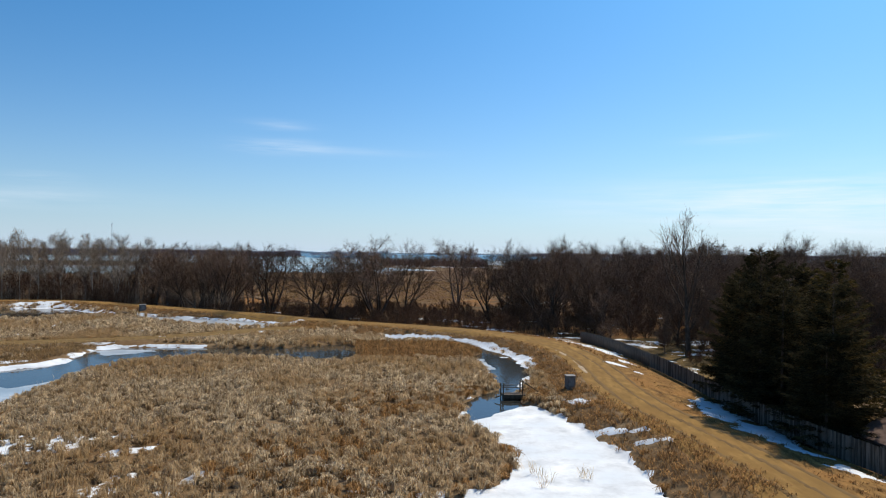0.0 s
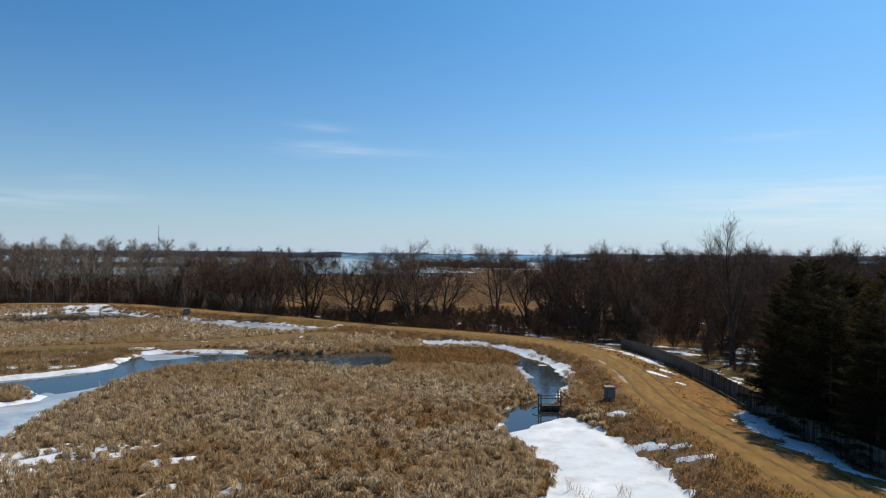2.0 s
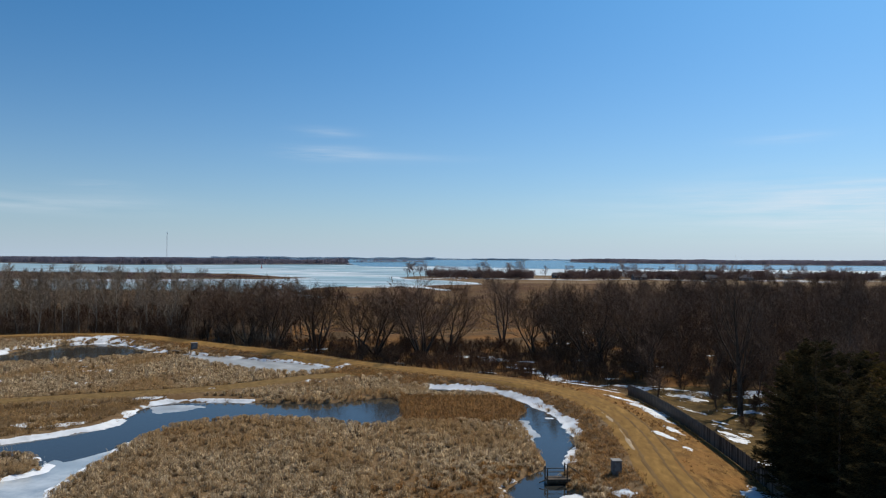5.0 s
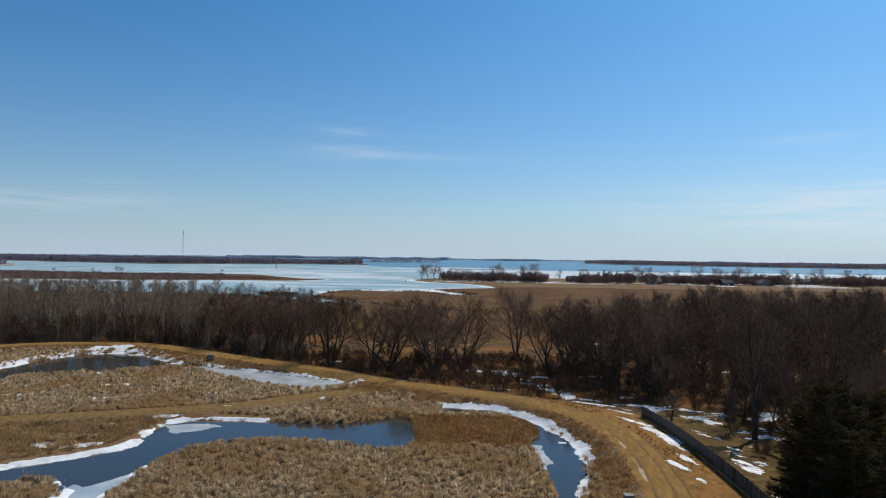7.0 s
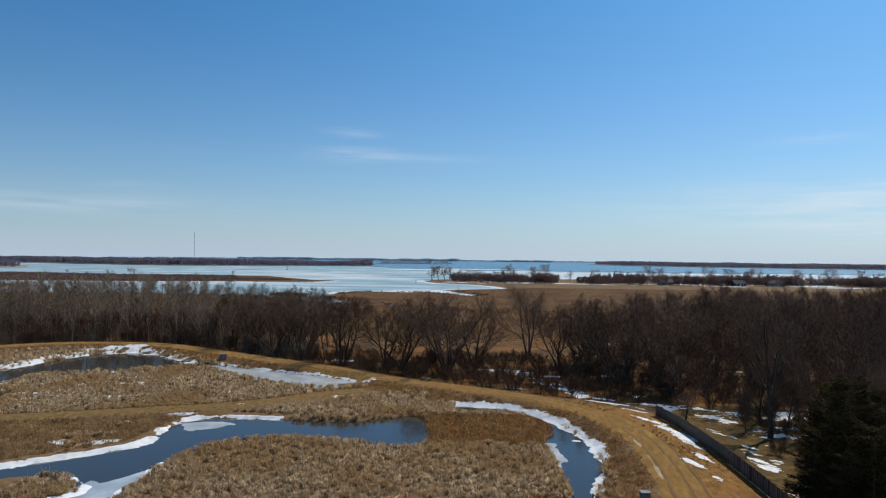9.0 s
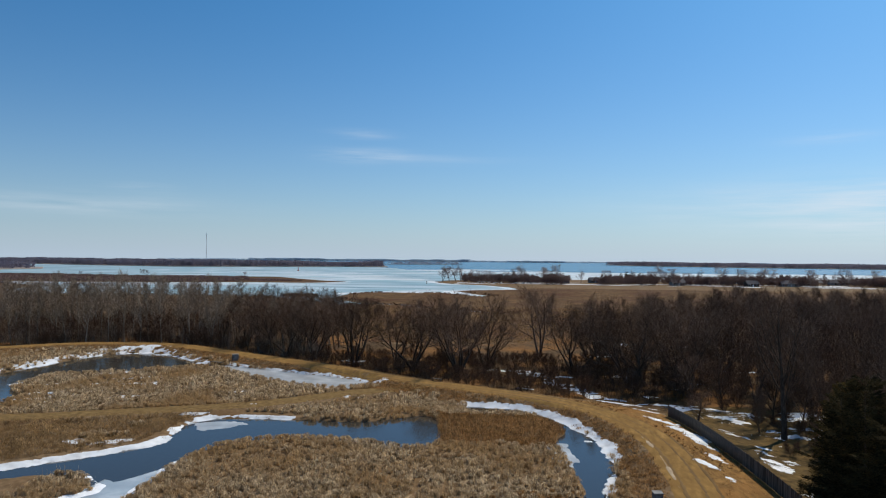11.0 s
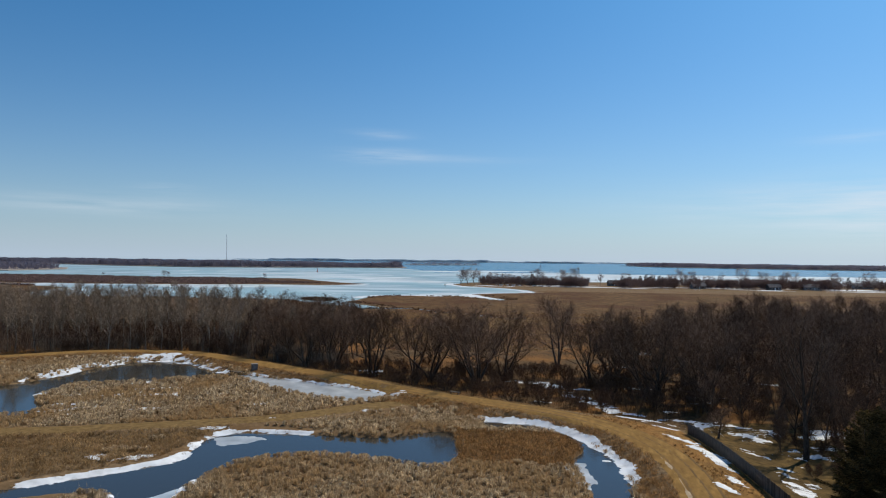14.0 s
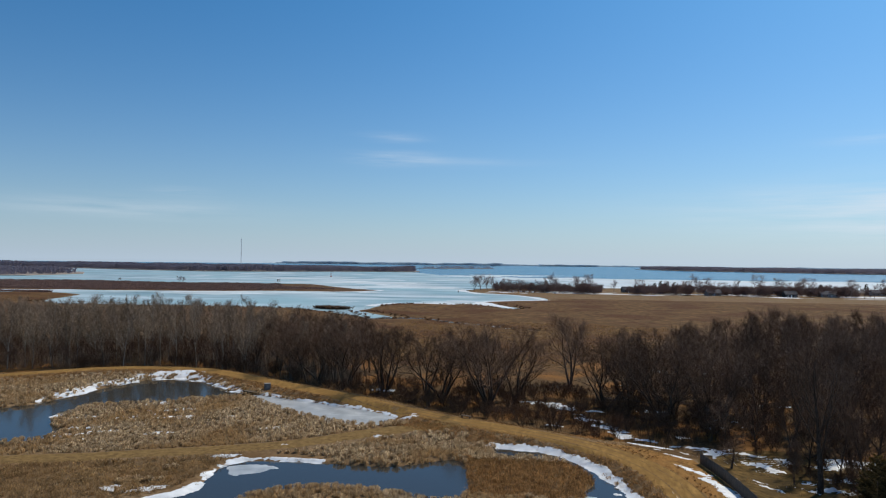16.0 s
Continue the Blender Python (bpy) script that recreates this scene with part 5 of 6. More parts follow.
def fence_at(s):
    x, y = np.interp(s, along, FENCE[:, 0]), np.interp(s, along, FENCE[:, 1])
    x2, y2 = np.interp(s + 0.3, along, FENCE[:, 0]), np.interp(s + 0.3, along, FENCE[:, 1])
    return x, y, math.atan2(y2 - y, x2 - x)


bm = bmesh.new()
prof = [(-0.07, 0.05), (0.07, 0.05), (0.07, 1.54), (0.045, 1.60), (-0.045, 1.60), (-0.07, 1.54)]
lo = [bm.verts.new((u, -0.011, z)) for u, z in prof]
hi = [bm.verts.new((u, 0.011, z)) for u, z in prof]
bm.faces.new(lo)
bm.faces.new(hi[::-1])
for i in range(6):
    bm.faces.new((lo[i], hi[i], hi[(i + 1) % 6], lo[(i + 1) % 6]))
bmesh.ops.recalc_face_normals(bm, faces=bm.faces)
board_me = bpy.data.meshes.new("board")
bm.to_mesh(board_me)
bm.free()
board_me.materials.append(M_BOARD)
post_me = bpy.data.meshes.new("post")
bm = boxed(-0.05, 0.05, 0.012, 0.11, -0.3, 1.65, bevel=0.008)
bm.to_mesh(post_me)
bm.free()
post_me.materials.append(M_BOARD)
PITCH = 0.158
count = int(total / PITCH)
rng = np.random.default_rng(33)
rest_v, rest_t = [], []
bv = np.array([v.co[:] for v in board_me.vertices])
board_me.calc_loop_triangles()
bt = np.array([t.vertices[:] for t in board_me.loop_triangles])
far_count = count - 300
for i in range(count):
    x, y, a = fence_at(i * PITCH)
    z = ground_at(x, y) + rng.normal(0, 0.012)
    m = Matrix.Translation((x, y, z)) @ Matrix.Rotation(a, 4, "Z") @ Matrix.Rotation(rng.normal(0, 0.012), 4, "Y")
    if i >= far_count:
        part_data("board", board_me, fence, m)
    else:
        rest_t.append(bt + len(rest_v) * len(bv))
        rest_v.append(np.array([(m @ Vector(v))[:] for v in bv]))
board_row = part_data("board_row", tri_mesh("board_row", np.concatenate(rest_v), np.concatenate(rest_t), M_BOARD), fence)
board_row["kind"] = "stuff"
s = 0.0
while s < total - 0.1:
    x, y, a = fence_at(s)
    part_data("post", post_me, fence, Matrix.Translation((x, y, ground_at(x, y))) @ Matrix.Rotation(a, 4, "Z"))
    e = min(s + 2.4, total - 0.05)
    x2, y2, _ = fence_at(e)
    for h in (0.35, 1.28):
        p, q = Vector((x, y, ground_at(x, y) + h)), Vector((x2, y2, ground_at(x2, y2) + h))
        bm = boxed(0.0, (q - p).length, 0.012, 0.05, -0.045, 0.045)
        d = (q - p).normalized()
        bm.transform(Matrix.Translation(p) @ Matrix.Rotation(math.atan2(d.y, d.x), 4, "Z") @ Matrix.Rotation(-math.asin(d.z), 4, "Y"))
        part("rail", bm, M_BOARD, fence)
    s += 2.4


# ---- small built things round the ponds ----
def control_box(x, y, turn, w, d, h, label):
    e = new("control_box")
    e.matrix_basis = Matrix.Translation((x, y, ground_at(x, y))) @ Matrix.Rotation(turn, 4, "Z")
    tagged(e, label, "control box", "concrete boxes on the dike")
    part("body", boxed(-w / 2, w / 2, -d / 2, d / 2, -0.15, h, bevel=0.02), M_CONC, e)
    part("lid", boxed(-w / 2 - 0.05, w / 2 + 0.05, -d / 2 - 0.05, d / 2 + 0.05, h, h + 0.07, bevel=0.015), M_METAL, e, "grey metal lid")
    part("hatch", boxed(-w * 0.3, w * 0.3, -d / 2 - 0.02, -d / 2 + 0.004, 0.35, h - 0.15, bevel=0.005), M_METAL, e)
    return e


control_box(11.05, 62.2, 0.1, 0.76, 0.76, 1.14, "grey concrete control box beside the track")
control_box(-59.2, 138.0, 0.5, 1.2, 1.1, 1.2, "grey concrete control box above the far pond")

cab = new("utility_cabinet")
cab.matrix_basis = Matrix.Translation((-62.2, 159.6, ground_at(-62.2, 159.6))) @ Matrix.Rotation(0.4, 4, "Z")
tagged(cab, "grey metal cabinet at the wood's edge", "cabinet")
part("body", boxed(-0.65, 0.65, -0.5, 0.5, 0.1, 1.75, bevel=0.02), M_METAL, cab)
part("plinth", boxed(-0.72, 0.72, -0.57, 0.57, -0.2, 0.1), M_CONC, cab)
part("door", boxed(-0.5, 0.5, -0.53, -0.5, 0.25, 1.6, bevel=0.01), M_METAL, cab)

bench = new("bench")
bench.matrix_basis = Matrix.Translation((-15.2, 118.4, ground_at(-15.2, 118.4))) @ Matrix.Rotation(-0.45, 4, "Z")
tagged(bench, "plain grey plank bench beside the track", "bench")
for k in range(3):
    part("plank", boxed(-1.0, 1.0, -0.24 + k * 0.165, -0.09 + k * 0.165, 0.44, 0.49, bevel=0.006), M_BOARD, bench)
for sx in (-0.75, 0.75):
    part("leg", boxed(sx - 0.05, sx + 0.05, -0.2, 0.2, -0.1, 0.44, bevel=0.006), M_WOOD, bench)

weir = new("footbridge")
weir.matrix_basis = Matrix.Translation((6.05, 62.1, 0.0)) @ Matrix.Rotation(0.12, 4, "Z")
tagged(weir, "small timber footbridge with railing over the stream pond", "footbridge")
for k in range(6):
    part("deck_board", boxed(-1.0, 1.0, -0.5 + k * 0.172, -0.5 + k * 0.172 + 0.155, 0.42, 0.465, bevel=0.005), M_BOARD, weir)
for y0 in (-0.48, 0.38):
    part("beam", boxed(-1.05, 1.05, y0, y0 + 0.1, 0.22, 0.42), M_WOOD, weir)
part("sill", boxed(-0.95, 0.95, -0.2, 0.2, -0.5, 0.22, bevel=0.02), M_WOOD, weir, "dark wet timber sill")
for sx, top in ((-1.0, 1.5), (0.72, 1.75)):
    part("post", boxed(sx - 0.05, sx + 0.05, -0.58, -0.48, -0.6, top, bevel=0.006), M_WOOD, weir)
    part("post", boxed(sx - 0.05, sx + 0.05, 0.48, 0.58, -0.6, top - 0.15, bevel=0.006), M_WOOD, weir)
for y0 in (-0.53, 0.53):
    part("rail", bar(bmesh.new(), (-1.12, y0, 1.12), (0.9, y0, 1.12), 0.04), M_WOOD, weir)
part("handrail", bar(bmesh.new(), (0.72, -0.53, 1.68), (2.1, -0.6, 0.7), 0.035), M_WOOD, weir)
part("handrail", bar(bmesh.new(), (0.72, 0.53, 1.5), (2.1, 0.5, 0.7), 0.035), M_WOOD, weir)
part("brace", bar(bmesh.new(), (-1.0, -0.53, 0.5), (-1.75, -0.6, 0.25), 0.05), M_WOOD, weir)
pipe = new("culvert")
pipe.matrix_basis = Matrix.Translation((-62.3, 136.0, 0.0)) @ Matrix.Rotation(-0.55, 4, "Z")
tagged(pipe, "dark timber culvert between the two far ponds", "culvert")
part("headwall", boxed(-1.3, 1.3, -0.5, -0.3, -0.5, 0.62, bevel=0.02), M_WOOD, pipe)
part("cover", boxed(-1.5, 1.5, -0.6, 0.8, 0.62, 0.74, bevel=0.02), M_WOOD, pipe)
part("headwall", boxed(-1.3, 1.3, 0.5, 0.7, -0.5, 0.62, bevel=0.02), M_WOOD, pipe)


# ---- houses ----
def house(x, y, turn, w, d, eave, ridge, label, roof_mat, z=None, openings=True, group=""):
    e = new("house")
    e.matrix_basis = Matrix.Translation((x, y, ground_at(x, y) if z is None else z)) @ Matrix.Rotation(turn, 4, "Z")
    tagged(e, label, "house", group)
    bm = bmesh.new()
    a = [bm.verts.new(c) for c in ((-w / 2, -d / 2, -0.3), (w / 2, -d / 2, -0.3), (w / 2, d / 2, -0.3), (-w / 2, d / 2, -0.3))]
    b = [bm.verts.new(c) for c in ((-w / 2, -d / 2, eave), (w / 2, -d / 2, eave), (w / 2, d / 2, eave), (-w / 2, d / 2, eave))]
    g = [bm.verts.new((-w / 2, 0, ridge - 0.12)), bm.verts.new((w / 2, 0, ridge - 0.12))]
    bm.faces.new((a[0], a[1], b[1], b[0]))
    bm.faces.new((a[2], a[3], b[3], b[2]))
    bm.faces.new((a[1], a[2], b[2], g[1], b[1]))
    bm.faces.new((a[3], a[0], b[0], g[0], b[3]))
    part("wall", bm, M_SIDING, e)
    o, slope = 0.45, (ridge - eave) / (d / 2)
    for sgn in (-1, 1):
        bm = bmesh.new()
        q = []
        for zoff in (0.0, 0.16):
            q += [bm.verts.new(c) for c in ((-w / 2 - o, 0, ridge + zoff), (w / 2 + o, 0, ridge + zoff), (w / 2 + o, sgn * (d / 2 + o), eave - slope * o + zoff),
                                            (-w / 2 - o, sgn * (d / 2 + o), eave - slope * o + zoff))]
        bm.faces.new(q[:4])
        bm.faces.new(q[7:3:-1])
        for i in range(4):
            bm.faces.new((q[i], q[4 + i], q[4 + (i + 1) % 4], q[(i + 1) % 4]))
        bmesh.ops.recalc_face_normals(bm, faces=bm.faces)
        part("roof", bm, roof_mat, e)
    if openings:
        n = max(2, int(w / 3.2))
        for i in range(n):
            u = -w / 2 + w * (i + 0.5) / n
            if i == n // 2:
                part("door", boxed(u - 0.5, u + 0.5, -d / 2 - 0.05, -d / 2, 0.0, 2.1), M_WHITE, e)
                continue
            win = part("window", boxed(u - 0.75, u + 0.75, -d / 2 - 0.06, -d / 2, 0.85, 2.15), M_WHITE, e)
            part("pane", boxed(u - 0.65, u + 0.65, -d / 2 - 0.08, -d / 2 - 0.06, 0.95, 2.05), M_GLASSDARK, win)
        part("chimney", boxed(w * 0.22, w * 0.22 + 0.7, -0.35, 0.35, ridge - 0.6, ridge + 0.9), M_CONC, e)
    return e


house(31.0, 41.5, -1.45, 9.0, 7.0, 2.05, 4.05, "low garden house with a brown shingle roof", M_ROOF, z=-0.6)
rng = np.random.default_rng(44)
for x, y, w in ((-13, 690, 10), (6, 700, 11), (35, 702, 12), (65, 703, 10), (81, 710, 11), (136, 664, 12), (166, 696, 15), (207, 735, 17), (198, 655, 10), (234, 670, 14), (259, 709, 12),
                (299, 724, 16), (330, 690, 14), (365, 720, 13)):
    house(x, y, rng.uniform(-0.25, 0.25), w, 8.0, 2.8, 5.4, "low lakeside house with grey roof on the point", M_ROOFGREY, group="houses on the point")


def boat(x, y, turn):
    e = new("rowing_boat")
    e.matrix_basis = Matrix.Translation((x, y, max(ground_at(x, y), -0.95) + 0.05)) @ Matrix.Rotation(turn, 4, "Z")
    tagged(e, "white boat laid up on the shore", "boat", "boats on the shore")
    bm = bmesh.new()
    rings = []
    for u, half, keel in ((-2.6, 0.95, 0.1), (-1.0, 1.15, 0.0), (0.8, 1.05, 0.0), (2.0, 0.6, 0.15), (2.8, 0.06, 0.5)):
        rings.append([bm.verts.new(c) for c in ((u, -half, 1.0), (u, -half * 0.7, 0.4 + keel * 0.5), (u, 0, keel), (u, half * 0.7, 0.4 + keel * 0.5), (u, half, 1.0))])
    for r, q in zip(rings, rings[1:]):
        for i in range(4):
            bm.faces.new((r[i], q[i], q[i + 1], r[i + 1]))
    bm.faces.new(rings[0])
    part("hull", bm, M_WHITE, e)
    part("cover", boxed(-2.5, 1.9, -0.85, 0.85, 0.96, 1.08, bevel=0.05), M_WHITE, e)
    part("thwart", boxed(-0.6, -0.3, -1.0, 1.0, 1.08, 1.16), M_BOARD, e)


for x, y in ((-46, 668), (-41, 664), (-36, 666), (-30, 661), (-24, 658), (-10, 655), (-3, 652), (3, 655)):
    boat(x, y, rng.uniform(0.8, 2.2))

sheet("point_snow", lambda x, y: (fbm(x * 0.35, y, 0.09, 79, 4) - 0.16) * 0.6, (-66, 380, 634, 700), 2.5, M_SNOW, 0.4, 0.1, label="strips of old snow round the houses", category="snow")

# trees and scrub on the point
for x, y, s, h in ((-83, 690, 0.95, 0.85), (-77.5, 703, 1.1, 1.0), (-71, 706, 1.15, 1.05), (-65.5, 697, 1.1, 1.0), (-52, 690, 0.7, 0.75), (-43.5, 681, 0.6, 0.7), (-36, 684, 0.65, 0.7), (-24, 668, 0.7, 0.75),
                   (-9, 675, 0.8, 0.9), (-2, 690, 1.0, 1.15), (14, 682, 0.9, 0.95), (28, 672, 0.9, 1.1), (52, 700, 0.7, 0.8), (75, 690, 0.8, 0.8), (137, 745, 1.2, 1.15), (146, 735, 0.9, 0.9),
                   (172, 746, 0.8, 0.85), (196, 750, 1.0, 1.1), (218, 752, 0.9, 0.9), (231, 745, 1.1, 1.0), (243, 749, 1.0, 0.95), (262, 690, 0.8, 0.8), (280, 740, 0.9, 0.9), (310, 735, 1.0, 0.95),
                   (120, 700, 0.8, 0.75), (100, 715, 0.8, 0.8), (340, 740, 0.9, 0.9), (18, 664, 0.7, 0.8), (32, 655, 0.7, 0.75), (-15, 660, 0.6, 0.65), (112, 690, 0.7, 0.75), (128, 690, 0.8, 0.8), (150, 690, 0.8, 0.7), (185, 700, 0.7, 0.7),
                   (205, 690, 0.8, 0.75), (222, 700, 0.8, 0.8), (250, 660, 0.7, 0.7), (270, 665, 0.75, 0.8), (290, 680, 0.7, 0.8), (320, 660, 0.8, 0.8)):
    plant(POINTTREES[rng.integers(3)], x, y, rng.uniform(0, 6.28), (s * 1.35, h * 1.15), group="trees on the point", label="bare tree among the houses on the point")
for x, y, s in ((-13, 694, 1.2), (90, 699, 1.1), (96, 702, 1.3), (101, 704, 1.1), (235, 688, 1.2), (290, 732, 1.2), (270, 715, 1.0), (22, 690, 1.1), (108, 698, 1.2)):
    plant(FIR, x, y, x, (s * 1.5, s * 1.15), group="firs on the point", label="dark fir among the houses on the point")
spots = []
for k in range(430):        # a broken belt along the back of the meadow, thicker towards the middle
    x = -62 + 430 * (k + rng.uniform(0, 1)) / 430
    if math.sin(x * 0.083 + 0.4) + 0.7 * math.sin(x * 0.031 + 2.2) < -1.05 or (36 < x < 60 and rng.uniform() < 0.75):
        continue
    spots.append((x, 668 - 30 * smooth(-60, 60, x) + rng.uniform(0, 48) + 0.10 * max(x, 0)))
brush("point_scrub", None, 0, 1.1, 2.6, M_SCRUB, "purple-brown scrub in front of the houses", spots, 5, 4, 0.026)
low_spots = [(x + rng.normal(0, 4), y - rng.uniform(4, 22)) for x, y in spots[::4]]
brush("point_bushes", None, 0, 0.5, 0.9, M_SCRUB, "low bushes at the edge of the marsh", low_spots)


# ---- far shores ----
def far_land(name, outline, z_top, label):
    bm = bmesh.new()
    top = [bm.verts.new((x, y, z_top)) for x, y in outline]
    low = [bm.verts.new((x, y, LAKE_Z - 1.0)) for x, y in outline]
    bm.faces.new(top)
    for i in range(len(top)):
        j = (i + 1) % len(top)
        bm.faces.new((low[i], low[j], top[j], top[i]))
    bmesh.ops.recalc_face_normals(bm, faces=bm.faces)
    me = bpy.data.meshes.new(name)
    bm.to_mesh(me)
    bm.free()
    me.materials.append(M_FARSHORE)
    return tagged(new(name, me), label, "shore", kind="structure")


# the default material has the distance haze in its colour
def far_wood(name, outline, n, tall, rng, label, spikes=22, lump=1.0, mat=M_WOODHAZE):
    region = np.array(outline, float)
    lo, hi = region.min(0), region.max(0)
    c = rng.uniform(lo, hi, (n * 6, 2))
    c = c[inside(c[:, 0], c[:, 1], region)][:n]
    h = tall * (0.84 + 0.4 * fbm(c[:, 0], c[:, 1], 0.012, 95)) * rng.uniform(0.93, 1.05, len(c))
    k = spikes
    x = np.repeat(c[:, 0], k) + rng.normal(0, 1.9 * lump, len(c) * k)
    y = np.repeat(c[:, 1], k) + rng.normal(0, 1.9 * lump, len(c) * k)
    hh = np.repeat(h, k)
    z0 = LAKE_Z + 0.3 + hh * rng.uniform(0.0, 0.82, len(x))
    z1 = np.minimum(z0 + hh * rng.uniform(0.16, 0.34, len(x)), LAKE_Z + hh * rng.uniform(0.97, 1.02, len(x)))
    a = rng.uniform(-1.5, 1.5, len(x))
    w = rng.uniform(0.5, 1.5, len(x)) * lump
    dx, dy = np.cos(a) * w, np.sin(a) * w
    zm = z0 + (z1 - z0) * rng.uniform(0.4, 0.75, len(x))
    v = np.stack([np.stack([x, y, z0], 1), np.stack([x - dx, y - dy, zm], 1), np.stack([x + rng.normal(0, 0.7, len(x)), y, z1], 1), np.stack([x + dx, y + dy, zm], 1)], 1).reshape(-1, 3)
    i = np.arange(len(x))[:, None] * 4
    return stuff(name, v, np.concatenate([i + [0, 1, 2], i + [0, 2, 3]]), mat, label, "wood")


rng = np.random.default_rng(55)
HEAD = [(-2600, 2150), (-1700, 1850), (-1208, 1648), (-970, 1523), (-770, 1470), (-681, 1510), (-583, 1602), (-474, 1690), (-372, 1730), (-350, 1760), (-380, 1880), (-700, 2060), (-1400, 2240), (-2600, 2500)]
far_land("headland", HEAD, 0.3, "low snowy shore of the wooded headland")
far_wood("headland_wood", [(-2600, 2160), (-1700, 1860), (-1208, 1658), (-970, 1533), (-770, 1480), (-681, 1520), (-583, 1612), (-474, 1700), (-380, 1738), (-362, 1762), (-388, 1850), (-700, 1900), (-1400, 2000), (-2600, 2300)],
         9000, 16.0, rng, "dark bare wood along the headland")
LEFTPT = [(-1800, 880), (-1100, 905), (-830, 925), (-795, 948), (-800, 1029), (-805, 1090), (-890, 1210), (-1200, 1350), (-1800, 1400)]
far_land("west_point", LEFTPT, 0.2, "low wooded point across the bay")
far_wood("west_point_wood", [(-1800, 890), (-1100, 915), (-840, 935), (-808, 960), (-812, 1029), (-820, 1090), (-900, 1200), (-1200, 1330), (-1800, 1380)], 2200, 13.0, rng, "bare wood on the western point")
MID = [(-480, 2490), (-400, 2570), (-300, 2700), (-252, 2770), (-280, 2830), (-420, 2700), (-520, 2560)]
far_land("low_island", MID, 0.2, "low island out in the lake")
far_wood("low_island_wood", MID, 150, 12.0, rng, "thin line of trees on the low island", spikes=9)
EAST = [(330, 3250), (400, 2900), (470, 2760), (611, 2640), (760, 2510), (994, 2375), (1500, 2250), (2600, 2200), (2600, 2700), (1200, 2800), (600, 3250)]
far_land("east_island", EAST, 0.3, "far wooded shore across the open lake")
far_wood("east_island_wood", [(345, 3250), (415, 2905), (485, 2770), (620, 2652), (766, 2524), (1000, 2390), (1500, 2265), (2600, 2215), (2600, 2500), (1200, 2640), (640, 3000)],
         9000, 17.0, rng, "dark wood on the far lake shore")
# full-width strip, added to lift the lake's horizon even across open water
far_wood("horizon_wood", [(-3400, 4730), (0, 4730), (3400, 4735), (3400, 4800), (-3400, 4800)], 2600, 11.0, rng, "far shore strip lifting the horizon, haze in its colour", spikes=16, lump=4.0, mat=M_HORIZONHAZE)
far_wood("horizon_wood", [(-1900, 4650), (-380, 4650), (-380, 4690), (-1900, 4690)], 900, 18.0, rng, "higher wood on the horizon, haze in its colour", spikes=16, lump=3.0, mat=M_HORIZONHAZE)
far_wood("horizon_wood", [(-130, 4700), (240, 4700), (240, 4725), (-130, 4725)], 300, 15.0, rng, "higher wood on the horizon, haze in its colour", lump=2.5, mat=M_HORIZONHAZE)

# dark scrub along the spit and the islet
def scrub(region, n, tall, label, name, mat):
    region = np.array(region, float)
    c = rng.uniform(region.min(0), region.max(0), (n, 2))
    c = c[inside(c[:, 0], c[:, 1], region)]
    roots = np.stack([c[:, 0], c[:, 1], np.full(len(c), -0.8)], 1)
    return stuff(name, *blades(roots, rng, 16, 2.4, tall * 0.8, 0.3, 0.6, 0.5), mat, label, "scrub")
scrub([(-900, 545), (-470, 562), (-385, 575), (-300, 590), (-262, 612), (-280, 690), (-320, 770), (-450, 752), (-560, 778), (-900, 740)], 9000, 2.4, "dark purple-brown scrub along the spit", "spit_scrub", M_SCRUB)
scrub([(-300, 640), (-240, 640), (-215, 660), (-250, 690), (-310, 690)], 500, 1.8, "low scrub on the end of the spit", "spit_scrub", M_SCRUB)
scrub([(-560, 515), (-440, 508), (-400, 512), (-420, 520), (-560, 530)], 500, 2.2, "dark scrub on the inner spit", "spit_scrub", M_SCRUB)
scrub([(-142, 402), (-128, 398), (-119, 394), (-128, 391), (-141, 397)], 300, 2.4, "grey-brown reeds on the islet", "islet_reeds", M_SHRUB)
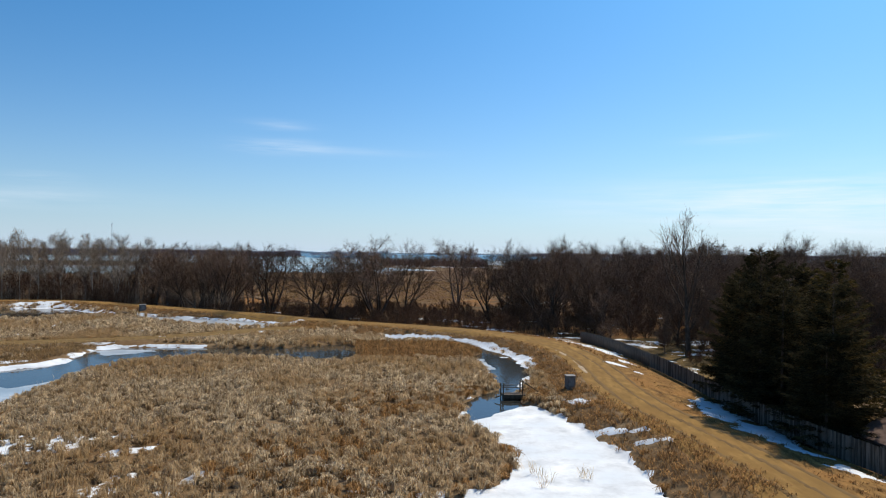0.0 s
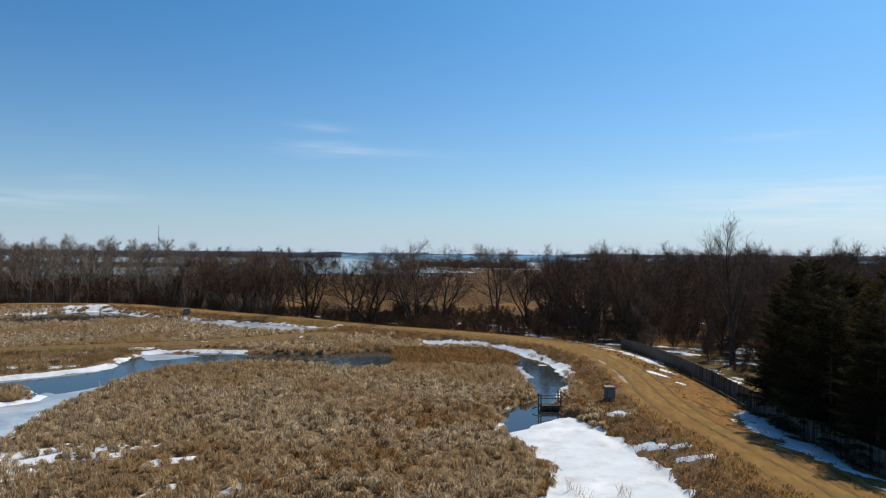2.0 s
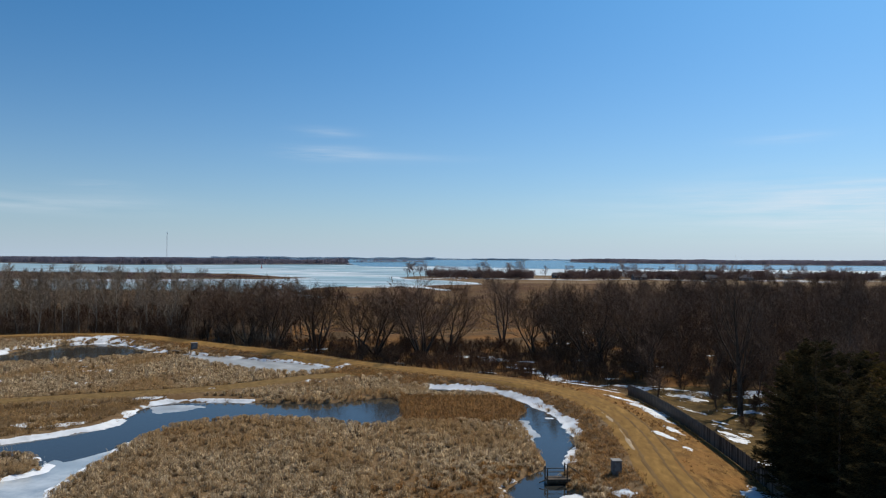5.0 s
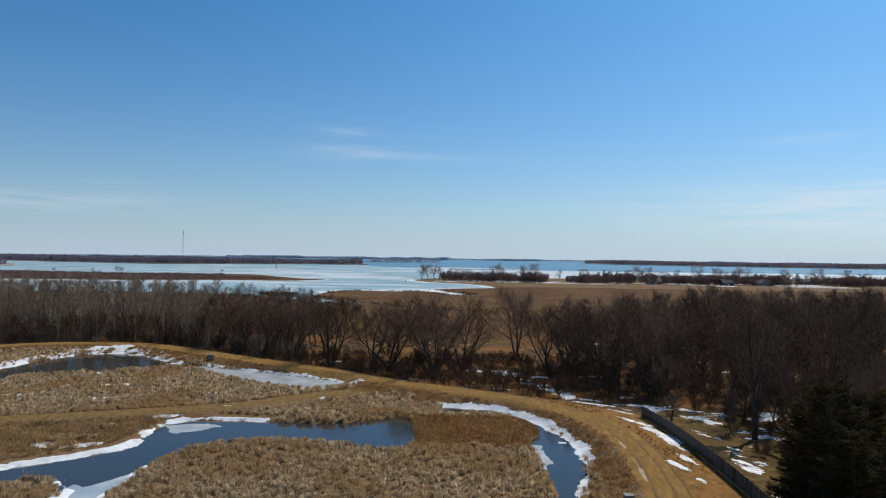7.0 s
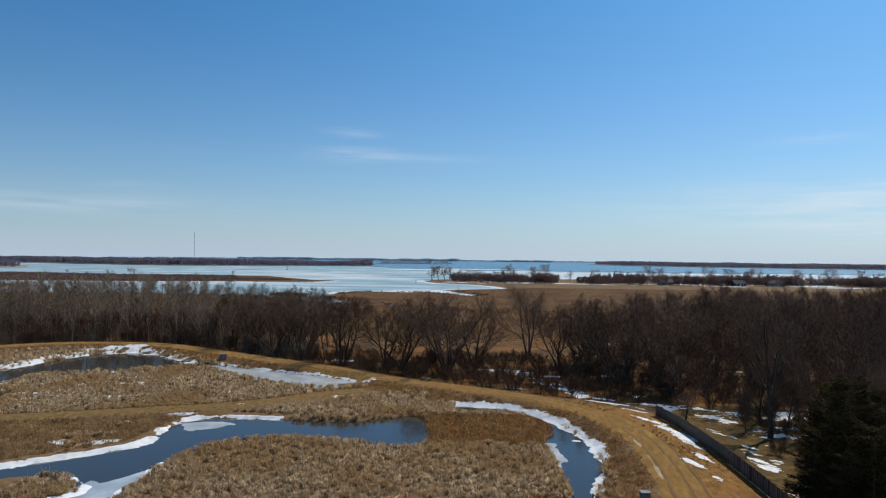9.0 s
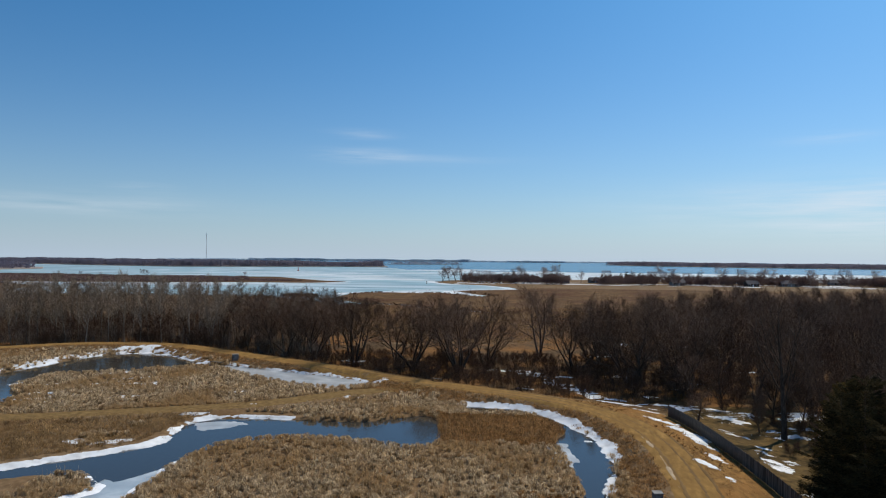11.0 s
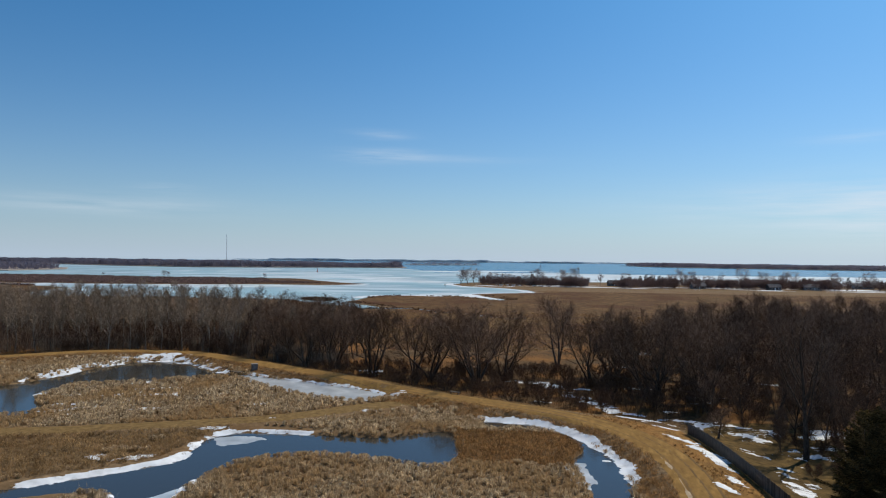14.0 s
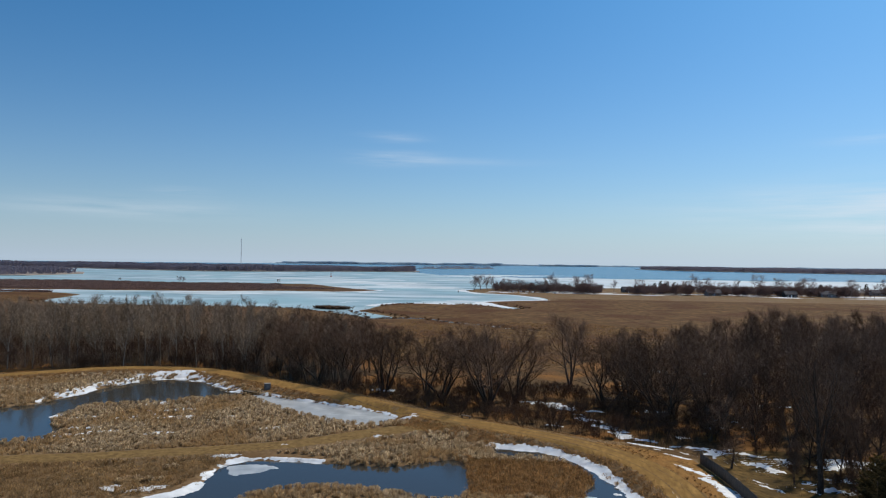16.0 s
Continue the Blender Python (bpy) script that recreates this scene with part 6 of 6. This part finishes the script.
for x, y, s in ((-510, 756, 0.35), (-441, 768, 0.55), (-436, 766, 0.45), (-325, 784, 0.4)):
    plant(POINTTREES[1], x, y, x, (s * 1.3, s), label="lone bare bush on the spit")

# ---- lake marks and the far mast ----
mark = new("channel_marker")
mark.matrix_basis = Matrix.Translation((-382, 1148, LAKE_Z))
tagged(mark, "dark red channel marker standing in the ice", "marker")
part("float", bar(bmesh.new(), (0, 0, 0), (0, 0, 1.2), 1.4, 12), M_RED, mark)
part("tower", bar(bmesh.new(), (0, 0, 1.2), (0, 0, 6.0), 0.45, 8), M_RED, mark)
part("lantern", bar(bmesh.new(), (0, 0, 6.0), (0, 0, 7.0), 0.7, 8), M_STEEL, mark)
stake = new("marker_stake")
stake.matrix_basis = Matrix.Translation((-89.5, 627, LAKE_Z))
tagged(stake, "short dark stake standing in the lake ice", "stake")
part("pole", bar(bmesh.new(), (0, 0, -0.5), (0, 0, 2.2), 0.22, 8), M_WOOD, stake)
part("topmark", boxed(-0.35, 0.35, -0.1, 0.1, 1.7, 2.3), M_WOOD, stake)

mast = new("radio_mast")
mast.matrix_basis = Matrix.Translation((-1020, 2150, 0.0))
tagged(mast, "slender grey lattice radio mast on the headland", "mast")
H = 92.0
for k in range(3):
    a = k * 2.094
    part("leg", bar(bmesh.new(), (math.cos(a) * 0.9, math.sin(a) * 0.9, 0), (math.cos(a) * 0.7, math.sin(a) * 0.7, H), 0.2, 5), M_STEEL, mast)
for i in range(15):
    z0, z1 = i * H / 15, (i + 1) * H / 15
    bm = bmesh.new()
    for k in range(3):
        a, b = k * 2.094, (k + 1) * 2.094
        bar(bm, (math.cos(a) * 0.85, math.sin(a) * 0.85, z0), (math.cos(b) * 0.8, math.sin(b) * 0.8, z1), 0.12, 4)
    part("brace", bm, M_STEEL, mast)
part("antenna", bar(bmesh.new(), (0, 0, H), (0, 0, H + 5), 0.3, 5), M_STEEL, mast)
for k in range(3):
    a = k * 2.094 + 0.5
    part("antenna_panel", boxed(-0.3 + math.cos(a) * 1.4, 0.3 + math.cos(a) * 1.4, -0.3 + math.sin(a) * 1.4, 0.3 + math.sin(a) * 1.4, H - 4, H - 1), M_WHITE, mast)
